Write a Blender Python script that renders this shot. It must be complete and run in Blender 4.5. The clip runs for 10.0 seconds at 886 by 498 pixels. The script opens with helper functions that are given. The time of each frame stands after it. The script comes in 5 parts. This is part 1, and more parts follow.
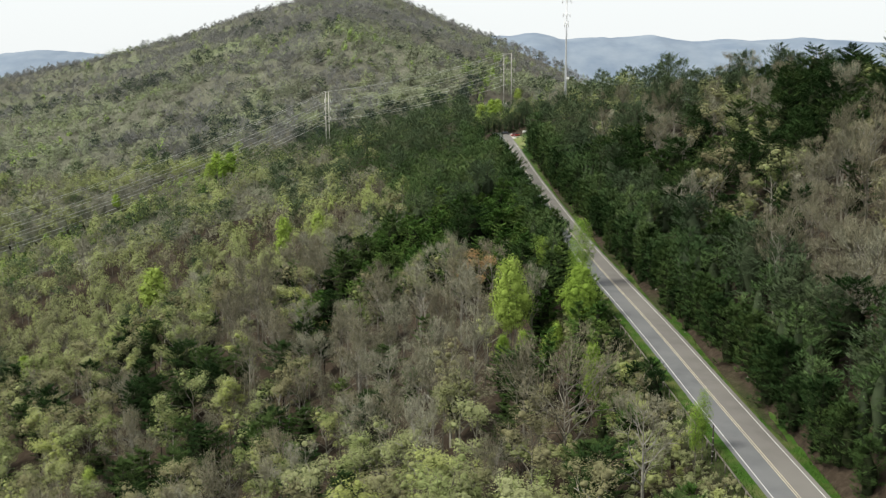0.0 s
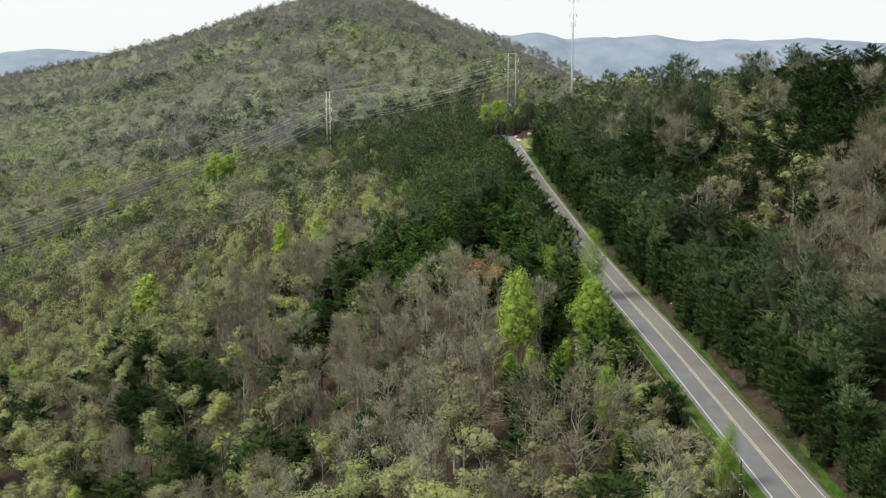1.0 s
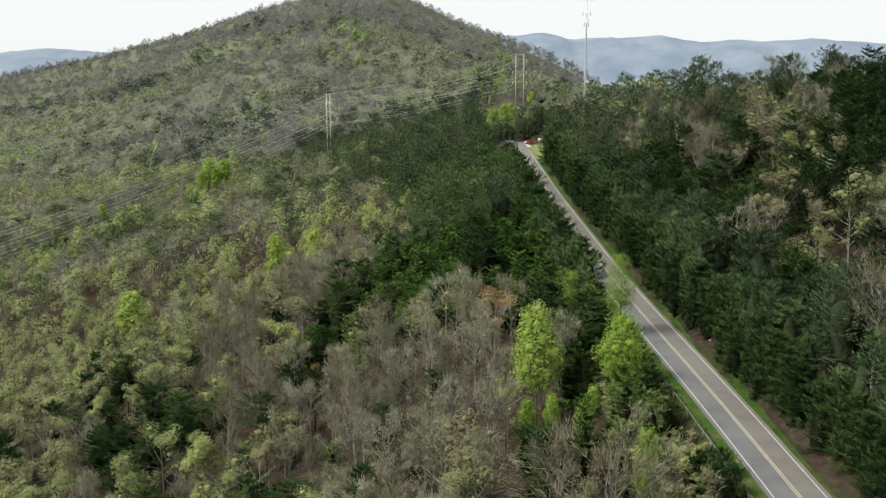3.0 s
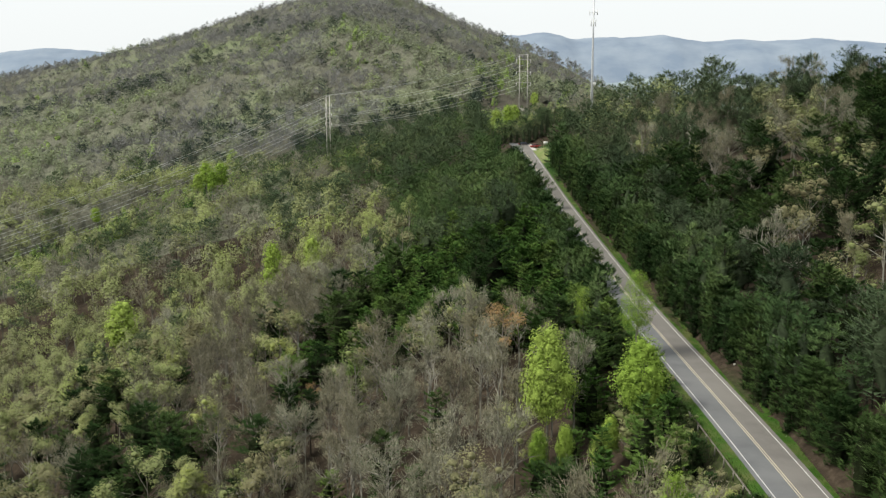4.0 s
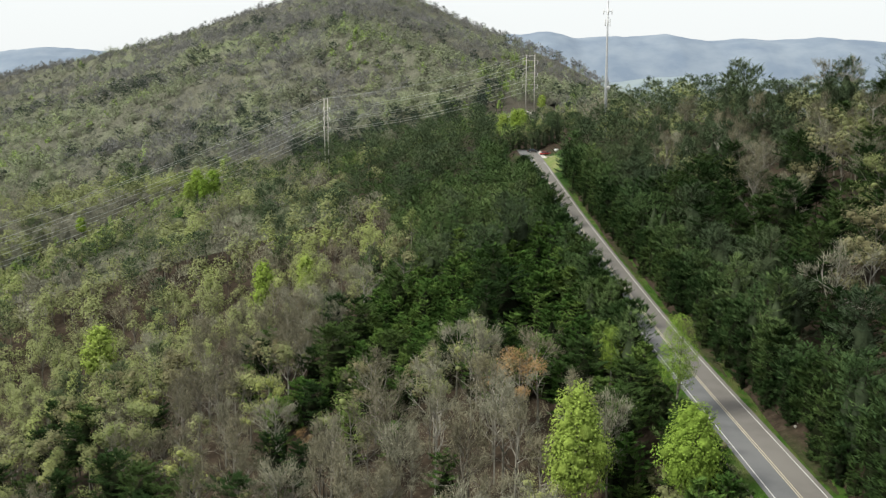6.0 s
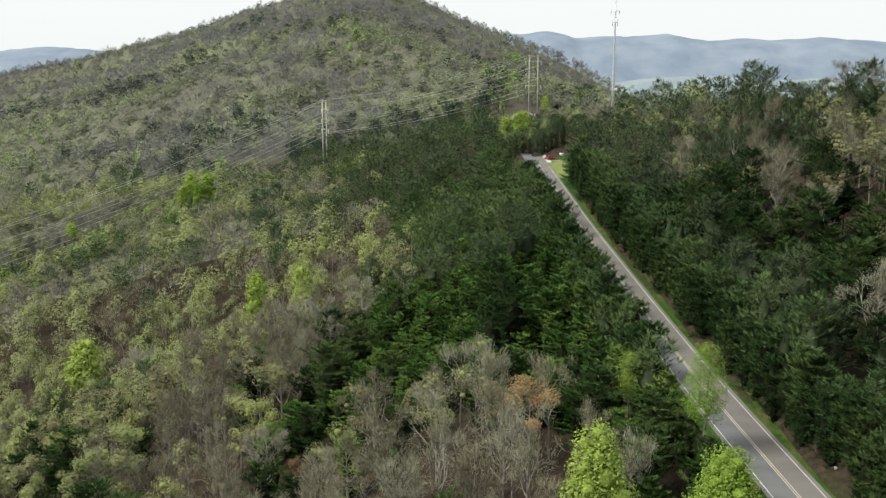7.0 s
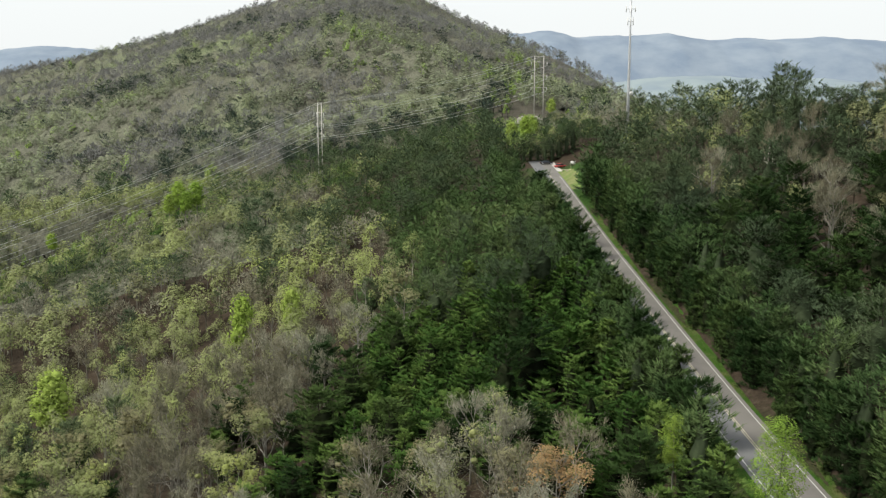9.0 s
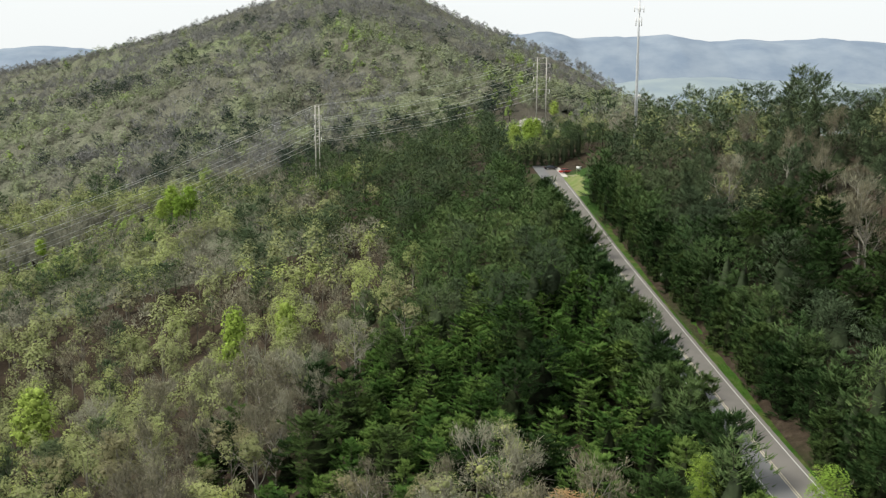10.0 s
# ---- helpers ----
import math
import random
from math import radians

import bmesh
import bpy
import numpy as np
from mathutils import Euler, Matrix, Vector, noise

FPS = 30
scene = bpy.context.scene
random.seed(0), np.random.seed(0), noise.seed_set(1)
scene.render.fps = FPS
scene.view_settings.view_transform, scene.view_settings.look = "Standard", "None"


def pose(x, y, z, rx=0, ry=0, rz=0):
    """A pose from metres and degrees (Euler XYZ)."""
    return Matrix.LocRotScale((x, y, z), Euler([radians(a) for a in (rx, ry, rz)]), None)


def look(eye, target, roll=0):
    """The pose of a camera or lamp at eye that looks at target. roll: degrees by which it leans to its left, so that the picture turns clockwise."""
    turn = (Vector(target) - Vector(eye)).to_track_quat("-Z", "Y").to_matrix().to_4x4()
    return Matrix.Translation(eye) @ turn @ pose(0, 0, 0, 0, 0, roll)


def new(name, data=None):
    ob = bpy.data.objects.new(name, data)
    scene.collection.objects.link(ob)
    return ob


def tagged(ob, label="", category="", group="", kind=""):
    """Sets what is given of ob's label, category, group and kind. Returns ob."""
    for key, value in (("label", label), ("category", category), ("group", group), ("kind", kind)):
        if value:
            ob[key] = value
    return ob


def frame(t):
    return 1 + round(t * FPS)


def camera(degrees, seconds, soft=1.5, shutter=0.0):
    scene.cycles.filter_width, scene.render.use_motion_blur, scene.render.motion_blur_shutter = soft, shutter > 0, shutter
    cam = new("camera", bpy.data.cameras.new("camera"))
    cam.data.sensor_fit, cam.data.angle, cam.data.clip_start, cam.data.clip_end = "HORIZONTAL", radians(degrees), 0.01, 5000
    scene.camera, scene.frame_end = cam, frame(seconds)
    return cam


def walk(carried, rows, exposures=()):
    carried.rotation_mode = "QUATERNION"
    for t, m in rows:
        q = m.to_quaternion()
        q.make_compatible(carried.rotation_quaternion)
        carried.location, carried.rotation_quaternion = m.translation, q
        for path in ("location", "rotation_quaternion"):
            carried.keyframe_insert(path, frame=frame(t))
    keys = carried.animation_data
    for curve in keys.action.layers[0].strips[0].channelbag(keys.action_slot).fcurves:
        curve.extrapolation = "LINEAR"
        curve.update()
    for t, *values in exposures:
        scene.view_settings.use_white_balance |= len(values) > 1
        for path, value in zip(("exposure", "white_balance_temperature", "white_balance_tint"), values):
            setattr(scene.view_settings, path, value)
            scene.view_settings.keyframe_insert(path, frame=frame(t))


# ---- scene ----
cam = camera(46, 10.0, soft=1.25)
PATH = [
    (0, (0.00, 0.00, 50.00), (0.628, 98.629, 33.508), -0.22),
    (0.5, (-0.01, 5.52, 50.23), (0.486, 104.148, 33.711), -0.13),
    (1, (-0.12, 11.26, 50.44), (0.272, 109.881, 33.904), -0.10),
    (1.5, (-0.34, 17.17, 50.64), (-0.003, 115.797, 34.125), -0.05),
    (2, (-0.51, 23.40, 50.88), (-0.262, 122.022, 34.364), -0.05),
    (2.5, (-0.61, 29.55, 51.08), (-0.470, 128.173, 34.567), -0.04),
    (4, (-1.08, 48.89, 51.87), (-1.184, 147.509, 35.318), -0.01),
    (4.5, (-1.18, 55.51, 52.15), (-1.371, 154.133, 35.595), -0.04),
    (5, (-1.40, 62.04, 52.47), (-1.665, 160.651, 35.888), 0.01),
    (5.5, (-1.75, 68.19, 52.94), (-2.000, 166.796, 36.311), 0.01),
    (7, (-2.67, 87.77, 54.02), (-2.923, 186.364, 37.340), 0.04),
    (7.5, (-2.84, 94.70, 54.25), (-3.133, 193.298, 37.546), 0.03),
    (8, (-3.15, 101.37, 54.47), (-3.447, 199.974, 37.822), 0.07),
    (8.5, (-3.60, 108.11, 54.81), (-3.822, 206.704, 38.098), 0.08),
    (9, (-3.93, 113.71, 55.07), (-4.108, 212.296, 38.321), 0.06),
    (9.5, (-4.32, 119.96, 55.17), (-4.456, 218.558, 38.475), 0.12),
    (10, (-4.79, 126.03, 55.43), (-4.830, 224.633, 38.745), 0.19),
]
walk(cam, [(t, look(eye, target, roll)) for t, eye, target, roll in PATH],
     [(0, 0.9, 6500, 6), (10, 0.9, 6500, 6)])

# ---- daylight: a bright, thinly overcast sky ----
SUN_EL, SUN_AZ = radians(50), radians(-105)          # azimuth from +Y towards +X
world = bpy.data.worlds.new("overcast_sky")
scene.world = world
world.use_nodes = True
wn, wl = world.node_tree.nodes, world.node_tree.links
wn.clear()
sky = wn.new("ShaderNodeTexSky")
sky.sky_type, sky.sun_disc = 'NISHITA', False
sky.sun_elevation, sky.sun_rotation = SUN_EL, SUN_AZ
sky.air_density, sky.dust_density = 1.0, 3.0
dim = wn.new("ShaderNodeVectorMath")
dim.operation = 'SCALE'
dim.inputs['Scale'].default_value = 0.10
veil = wn.new("ShaderNodeMix")
veil.data_type = 'RGBA'
veil.inputs[0].default_value = 0.85
veil.inputs[7].default_value = (0.955, 0.965, 0.985, 1)
bg = wn.new("ShaderNodeBackground")
bg.inputs['Strength'].default_value = 0.60
wo = wn.new("ShaderNodeOutputWorld")
wl.new(sky.outputs[0], dim.inputs[0])
wl.new(dim.outputs[0], veil.inputs[6])
wl.new(veil.outputs[2], bg.inputs['Color'])
wl.new(bg.outputs[0], wo.inputs['Surface'])

sun = new("sun", bpy.data.lights.new("sun", 'SUN'))
sun.data.energy, sun.data.angle, sun.data.color = 2.1, radians(16), (1.0, 0.95, 0.86)
sun_from = Vector((math.sin(SUN_AZ) * math.cos(SUN_EL), math.cos(SUN_AZ) * math.cos(SUN_EL), math.sin(SUN_EL)))
sun.matrix_world = look(sun_from * 300, (0, 0, 0))

# ---- materials ----
def mat_new(name):
    m = bpy.data.materials.new(name)
    m.use_nodes = True
    n = m.node_tree.nodes
    n.clear()
    out = n.new("ShaderNodeOutputMaterial")
    return m, n, m.node_tree.links, out


def ramp_node(n, stops):
    r = n.new("ShaderNodeValToRGB")
    els = r.color_ramp.elements
    while len(els) < len(stops):
        els.new(0.5)
    for e, (p, c) in zip(els, stops):
        e.position, e.color = p, (*c, 1)
    return r


def noise_node(n, l, scale, detail=3.0, rough=0.55, coord=None):
    t = n.new("ShaderNodeTexNoise")
    t.inputs['Scale'].default_value = scale
    t.inputs['Detail'].default_value = detail
    t.inputs['Roughness'].default_value = rough
    if coord is not None:
        l.new(coord, t.inputs['Vector'])
    return t


def world_pos(n):
    return n.new("ShaderNodeNewGeometry").outputs['Position']


def mix_col(n, l, fac, a, b, kind='MIX'):
    m = n.new("ShaderNodeMix")
    m.data_type, m.blend_type = 'RGBA', kind
    for sock, v in ((m.inputs[0], fac), (m.inputs[6], a), (m.inputs[7], b)):
        if isinstance(v, (int, float)):
            sock.default_value = v
        elif isinstance(v, tuple):
            sock.default_value = (*v, 1)
        else:
            l.new(v, sock)
    return m.outputs[2]


def leaf_material(name, stops, shared, through_light=0.25, grain=0.22, rugged=1.0):
    """Foliage: one hue per plant, small differences from leaf to leaf, light that passes through the blades."""
    m, n, l, out = mat_new(name)
    if shared:
        src = n.new("ShaderNodeAttribute")
        src.attribute_name = "tint"
        fac = src.outputs['Fac']
    else:
        fac = n.new("ShaderNodeObjectInfo").outputs['Random']
    ramp = ramp_node(n, stops)
    l.new(fac, ramp.inputs[0])
    isl = n.new("ShaderNodeNewGeometry").outputs['Random Per Island']
    mul = n.new("ShaderNodeMapRange")
    mul.inputs['To Min'].default_value, mul.inputs['To Max'].default_value = 1 - grain, 1 + grain
    l.new(isl, mul.inputs[0])
    sc = n.new("ShaderNodeVectorMath")
    sc.operation = 'SCALE'
    l.new(ramp.outputs[0], sc.inputs[0])
    l.new(mul.outputs[0], sc.inputs['Scale'])
    # clumps and gaps within a crown
    pos = world_pos(n)
    mott = n.new("ShaderNodeMapRange")
    mott.inputs['From Min'].default_value, mott.inputs['From Max'].default_value = 0.3, 0.7
    mott.inputs['To Min'].default_value, mott.inputs['To Max'].default_value = 1 - 0.32 * rugged, 1 + 0.28 * rugged
    l.new(noise_node(n, l, 0.8, 4, 0.7, pos).outputs[0], mott.inputs[0])
    sc2 = n.new("ShaderNodeVectorMath")
    sc2.operation = 'SCALE'
    l.new(sc.outputs[0], sc2.inputs[0])
    l.new(mott.outputs[0], sc2.inputs['Scale'])
    sc = sc2
    d = n.new("ShaderNodeBsdfDiffuse")
    bump = n.new("ShaderNodeBump")
    bump.inputs['Strength'].default_value, bump.inputs['Distance'].default_value = 0.8 * rugged, 0.7
    l.new(noise_node(n, l, 0.9, 4, 0.65, pos).outputs[0], bump.inputs['Height'])
    l.new(bump.outputs[0], d.inputs['Normal'])
    t = n.new("ShaderNodeBsdfTranslucent")
    mx = n.new("ShaderNodeMixShader")
    mx.inputs[0].default_value = through_light
    l.new(sc.outputs[0], d.inputs['Color'])
    l.new(sc.outputs[0], t.inputs['Color'])
    l.new(d.outputs[0], mx.inputs[1])
    l.new(t.outputs[0], mx.inputs[2])
    l.new(mx.outputs[0], out.inputs['Surface'])
    return m


def surface(name, col_fn, rough=0.8, metal=0.0, bump=None):
    m, n, l, out = mat_new(name)
    p = n.new("ShaderNodeBsdfPrincipled")
    p.inputs['Roughness'].default_value = rough
    p.inputs['Metallic'].default_value = metal
    p.inputs['Specular IOR Level'].default_value = 0.1 if rough > 0.9 else 0.35
    c = col_fn(n, l)
    if isinstance(c, tuple):
        p.inputs['Base Color'].default_value = (*c, 1)
    else:
        l.new(c, p.inputs['Base Color'])
    if bump:
        scale, strength, dist = bump
        nz = noise_node(n, l, scale, 4, 0.6, world_pos(n))
        b = n.new("ShaderNodeBump")
        b.inputs['Strength'].default_value, b.inputs['Distance'].default_value = strength, dist
        l.new(nz.outputs[0], b.inputs['Height'])
        l.new(b.outputs[0], p.inputs['Normal'])
    l.new(p.outputs[0], out.inputs['Surface'])
    return m


def two_tone(a, b, scale, c=None, scale2=None, lo=0.35, hi=0.65):
    def fn(n, l):
        pos = world_pos(n)
        r = ramp_node(n, [(lo, a), (hi, b)])
        l.new(noise_node(n, l, scale, 5, 0.6, pos).outputs[0], r.inputs[0])
        col = r.outputs[0]
        if c:
            r2 = ramp_node(n, [(0.45, (0, 0, 0)), (0.7, (1, 1, 1))])
            l.new(noise_node(n, l, scale2, 3, 0.5, pos).outputs[0], r2.inputs[0])
            col = mix_col(n, l, r2.outputs[0], col, c)
        return col
    return fn


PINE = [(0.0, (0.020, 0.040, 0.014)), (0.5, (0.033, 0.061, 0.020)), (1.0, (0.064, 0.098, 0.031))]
# MIDPINE and MIDSCRUB carry haze in the colour: greyer than PINE and SCRUB
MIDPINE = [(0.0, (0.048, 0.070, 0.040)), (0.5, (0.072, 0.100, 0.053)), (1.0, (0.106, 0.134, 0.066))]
# cores of the farther pines, dark to imitate shade
MIDSHADE = [(0.0, (0.046, 0.062, 0.035)), (1.0, (0.066, 0.086, 0.046))]
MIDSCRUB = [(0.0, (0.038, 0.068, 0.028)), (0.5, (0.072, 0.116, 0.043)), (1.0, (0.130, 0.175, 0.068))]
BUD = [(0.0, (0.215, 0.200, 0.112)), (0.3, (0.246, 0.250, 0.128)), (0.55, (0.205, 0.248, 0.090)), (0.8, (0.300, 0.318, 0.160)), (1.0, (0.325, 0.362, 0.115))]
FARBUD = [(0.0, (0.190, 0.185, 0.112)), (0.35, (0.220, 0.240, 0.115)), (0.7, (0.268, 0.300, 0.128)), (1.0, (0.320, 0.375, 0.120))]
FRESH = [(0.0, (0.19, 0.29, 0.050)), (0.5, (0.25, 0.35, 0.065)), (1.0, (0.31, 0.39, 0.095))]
TWIG = [(0.0, (0.130, 0.122, 0.084)), (0.35, (0.188, 0.177, 0.122)), (0.6, (0.212, 0.196, 0.132)), (0.8, (0.244, 0.240, 0.172)), (1.0, (0.285, 0.280, 0.208))]
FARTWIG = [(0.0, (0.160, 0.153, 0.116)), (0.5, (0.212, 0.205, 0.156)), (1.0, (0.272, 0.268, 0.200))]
# mountain hardwoods: twig and bud colours greyed, with haze put into them
HAZETWIG = [(0.0, (0.150, 0.148, 0.135)), (0.5, (0.187, 0.187, 0.178)), (1.0, (0.233, 0.234, 0.222))]
HAZEBUD = [(0.0, (0.175, 0.187, 0.130)), (0.5, (0.212, 0.240, 0.155)), (1.0, (0.272, 0.320, 0.150))]
RUST = [(0.0, (0.33, 0.215, 0.105)), (1.0, (0.38, 0.26, 0.13))]
BARK = [(0.0, (0.14, 0.129, 0.104)), (0.5, (0.225, 0.211, 0.177)), (1.0, (0.34, 0.324, 0.282))]
SCRUB = [(0.0, (0.036, 0.076, 0.019)), (0.5, (0.070, 0.134, 0.031)), (1.0, (0.130, 0.192, 0.050))]
PINEBARK = [(0.0, (0.028, 0.024, 0.02)), (1.0, (0.06, 0.052, 0.044))]
PINESHADE = [(0.0, (0.016, 0.020, 0.011)), (0.5, (0.021, 0.028, 0.013)), (1.0, (0.030, 0.038, 0.018))]      # dark cores of pines: the shade between boughs, put into the colour
# mountain pines: PINE lightened and blued for haze
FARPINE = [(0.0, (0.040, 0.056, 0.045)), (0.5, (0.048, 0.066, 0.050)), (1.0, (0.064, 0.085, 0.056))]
# duller than FRESH, with distance haze mixed into the colour
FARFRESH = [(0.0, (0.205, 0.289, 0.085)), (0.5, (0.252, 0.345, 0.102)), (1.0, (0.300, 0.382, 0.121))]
M_LEAF = {}
for key, stops in (("pine", PINE), ("bud", BUD), ("fresh", FRESH), ("twig", TWIG), ("rust", RUST), ("bark", BARK), ("pinebark", PINEBARK), ("scrub", SCRUB), ("greytwig", HAZETWIG), ("greybud", HAZEBUD), ("inner", PINESHADE), ("farpine", FARPINE)):
    for shared in (False, True):
        M_LEAF[key, shared] = leaf_material(key + ("_wood" if shared else ""), {"bud": FARBUD, "twig": FARTWIG, "fresh": FARFRESH, "pine": MIDPINE, "scrub": MIDSCRUB, "inner": MIDSHADE}.get(key, stops) if shared else stops, shared,
                                            0.0 if key in ("bark", "twig", "pinebark", "greytwig") else 0.1 if key in ("pine", "scrub", "farpine", "inner") else 0.2,
                                            0.2 if key in ("pine", "scrub") else 0.32 if key == "fresh" else 0.10 if shared else 0.14, 0.3 if shared or key in ("pine", "scrub") else 0.8)


def ground_colour(n, l):
    """Leaf litter with bare soil and moss; grass where the mesh is marked as cleared."""
    pos = world_pos(n)
    r = ramp_node(n, [(0.3, (0.026, 0.020, 0.014)), (0.5, (0.044, 0.033, 0.023)), (0.7, (0.074, 0.057, 0.040))])
    l.new(noise_node(n, l, 0.9, 6, 0.65, pos).outputs[0], r.inputs[0])
    g = ramp_node(n, [(0.3, (0.016, 0.040, 0.007)), (0.5, (0.028, 0.066, 0.011)), (0.74, (0.065, 0.085, 0.026))])
    l.new(noise_node(n, l, 0.5, 6, 0.7, pos).outputs[0], g.inputs[0])
    a = n.new("ShaderNodeAttribute")
    a.attribute_name = "grass"
    # paler ground colour: imitates haze on the mountain; bare earth on the knoll
    haze_knoll = ramp_node(n, [(0.3, (0.10, 0.094, 0.075)), (0.7, (0.15, 0.140, 0.110))])
    l.new(noise_node(n, l, 0.2, 5, 0.6, pos).outputs[0], haze_knoll.inputs[0])
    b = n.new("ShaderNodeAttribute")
    b.attribute_name = "haze_knoll"
    litter = mix_col(n, l, b.outputs['Fac'], r.outputs[0], haze_knoll.outputs[0])
    return mix_col(n, l, a.outputs['Fac'], litter, g.outputs[0])


# colours of the added sheet that brightens gaps in the far woods
GAPFILL = [(0.0, (0.107, 0.105, 0.083)), (0.5, (0.133, 0.135, 0.101)), (1.0, (0.155, 0.176, 0.104))]
M_GAPFILL = leaf_material("gap_fill", GAPFILL, True, 0.0, 0.1, 1.6)
M_GRASS = surface("verge_grass", two_tone((0.030, 0.078, 0.011), (0.052, 0.105, 0.016), 0.6, (0.100, 0.110, 0.040), 0.25), 0.95, bump=(6.0, 0.8, 0.1))
M_LAWN = surface("mown_grass", two_tone((0.10, 0.15, 0.038), (0.15, 0.19, 0.060), 0.5, (0.19, 0.19, 0.09), 0.2), 0.95, bump=(6.0, 0.6, 0.06))
M_BLADES = surface("grass_blades", two_tone((0.036, 0.090, 0.012), (0.070, 0.125, 0.022), 0.5, (0.15, 0.14, 0.06), 0.2), 0.92)
M_GROUND = surface("forest_floor", ground_colour, 0.95, bump=(3.0, 0.6, 0.15))
M_ROAD = surface("worn_asphalt", two_tone((0.112, 0.114, 0.118), (0.140, 0.142, 0.145), 0.35, (0.165, 0.165, 0.165), 0.06), 0.85, bump=(40, 0.3, 0.01))
M_ROAD2 = surface("worn_brownish_asphalt", two_tone((0.135, 0.125, 0.115), (0.165, 0.154, 0.142), 0.35, (0.19, 0.178, 0.162), 0.06), 0.85, bump=(40, 0.3, 0.01))
M_WHITE = surface("white_road_paint", two_tone((0.62, 0.62, 0.60), (0.40, 0.39, 0.37), 1.5), 0.7)
M_YELLOW = surface("yellow_road_paint", two_tone((0.52, 0.47, 0.34), (0.40, 0.36, 0.27), 1.5), 0.7)
M_GRAVEL = surface("gravel", two_tone((0.40, 0.38, 0.35), (0.54, 0.52, 0.48), 2.0), 0.9, bump=(12, 0.5, 0.05))
M_STEEL = surface("galvanised_steel", two_tone((0.42, 0.43, 0.44), (0.52, 0.53, 0.54), 0.8), 0.5, 0.4)
M_POLE = surface("weathered_pole_wood", two_tone((0.40, 0.38, 0.35), (0.52, 0.50, 0.46), 0.7), 0.9)
M_LOG = surface("weathered_deadwood", two_tone((0.15, 0.13, 0.105), (0.24, 0.215, 0.18), 1.5), 0.9)
M_DARKPOLE = surface("creosoted_wood", two_tone((0.03, 0.026, 0.022), (0.06, 0.05, 0.04), 2.0), 0.9)
M_WIRE = surface("aluminium_wire", lambda n, l: (0.64, 0.65, 0.65), 0.6, 0.0)
# the blue haze of the far ridges is painted into this colour
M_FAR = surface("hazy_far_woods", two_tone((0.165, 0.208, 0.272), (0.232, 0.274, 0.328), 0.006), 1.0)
M_CARBLACK = surface("black_car_paint", lambda n, l: (0.012, 0.012, 0.014), 0.25)
M_CARRED = surface("red_car_paint", lambda n, l: (0.35, 0.03, 0.02), 0.3)
M_CARWHITE = surface("pale_car_paint", lambda n, l: (0.62, 0.63, 0.64), 0.3)
M_GLASS = surface("car_glass", lambda n, l: (0.02, 0.025, 0.03), 0.08)
M_TYRE = surface("tyre_rubber", lambda n, l: (0.015, 0.015, 0.015), 0.9)
M_LAMPGLASS = surface("lamp_lens", lambda n, l: (0.7, 0.7, 0.68), 0.2)
M_TAIL = surface("tail_lamp_lens", lambda n, l: (0.4, 0.02, 0.015), 0.25)
M_SIGN = surface("white_sign_paint", two_tone((0.72, 0.72, 0.70), (0.62, 0.61, 0.58), 2.0), 0.6)
M_TIMBER = surface("pale_timber", two_tone((0.52, 0.47, 0.36), (0.40, 0.35, 0.26), 3.0), 0.85)
M_ROCK = surface("pale_rock", two_tone((0.42, 0.40, 0.36), (0.27, 0.255, 0.225), 0.9, (0.52, 0.50, 0.46), 0.3), 0.95, bump=(2.5, 0.6, 0.2))
M_RUSTRAIL = surface("weathered_guardrail", two_tone((0.09, 0.075, 0.06), (0.26, 0.24, 0.21), 1.2), 0.7, 0.2)
# valley hills, their haze likewise part of the base colour
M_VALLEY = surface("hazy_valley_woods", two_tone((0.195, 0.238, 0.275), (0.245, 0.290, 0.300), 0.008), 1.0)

# ---- lie of the land ----
def table(y, rows, col):
    a = np.array(rows)
    return np.interp(y, a[:, 0], a[:, col])


def smooth_table(y, rows, col, w=14.0):
    y = np.asarray(y, float)
    return sum(k * table(y + o * w, rows, col) for o, k in ((-1.5, .12), (-.75, .22), (0, .32), (.75, .22), (1.5, .12)))


# the road, then the bench and ridge that carry on from it: y, x, z
ROAD = [(-200, 50, -14), (60, 45.5, -3), (117, 42.5, 0.8), (150, 41, 2.5), (180, 40, 4), (243, 36, 7.5), (275, 35, 9.2),
        (314, 33.5, 12), (357, 32.2, 14.8), (410, 31.5, 18.2), (458, 31, 21), (540, 30, 24), (600, 31, 26), (690, 38, 31),
        (800, -5, 54), (966, -99, 79), (1200, -128, 111), (1500, -172, 151), (1700, -175, 140), (2300, -170, 0), (6000, -170, -60)]
# the crest of the ridge: y, x, z
CREST = [(-200, 170, 60), (100, 150, 56), (250, 128, 47.5), (362, 108, 43), (400, 86, 41.5), (478, 60, 32), (600, 44, 29), (690, 48, 32),
         (800, 5, 55), (966, -90, 80), (1200, -100, 112), (1500, -72, 153), (1700, -72, 141), (2300, -90, 0), (6000, -90, -60)]
# fall of the flanks: y, west slope, depth at which it levels out, east slope
FALL = [(-200, .55, 300, .3), (190, .54, 300, .3), (250, .50, 300, .3), (360, .42, 260, .3), (415, .38, 240, .3), (541, .22, 200, .3), (592, .18, 180, .25),
        (700, .24, 160, .25), (900, .30, 160, .3), (1300, .34, 220, .38), (1500, .34, 240, .40), (2300, .2, 60, .2), (6000, .1, 30, .1)]

_rng = np.random.default_rng(11)
_LAT = _rng.random((64, 64))


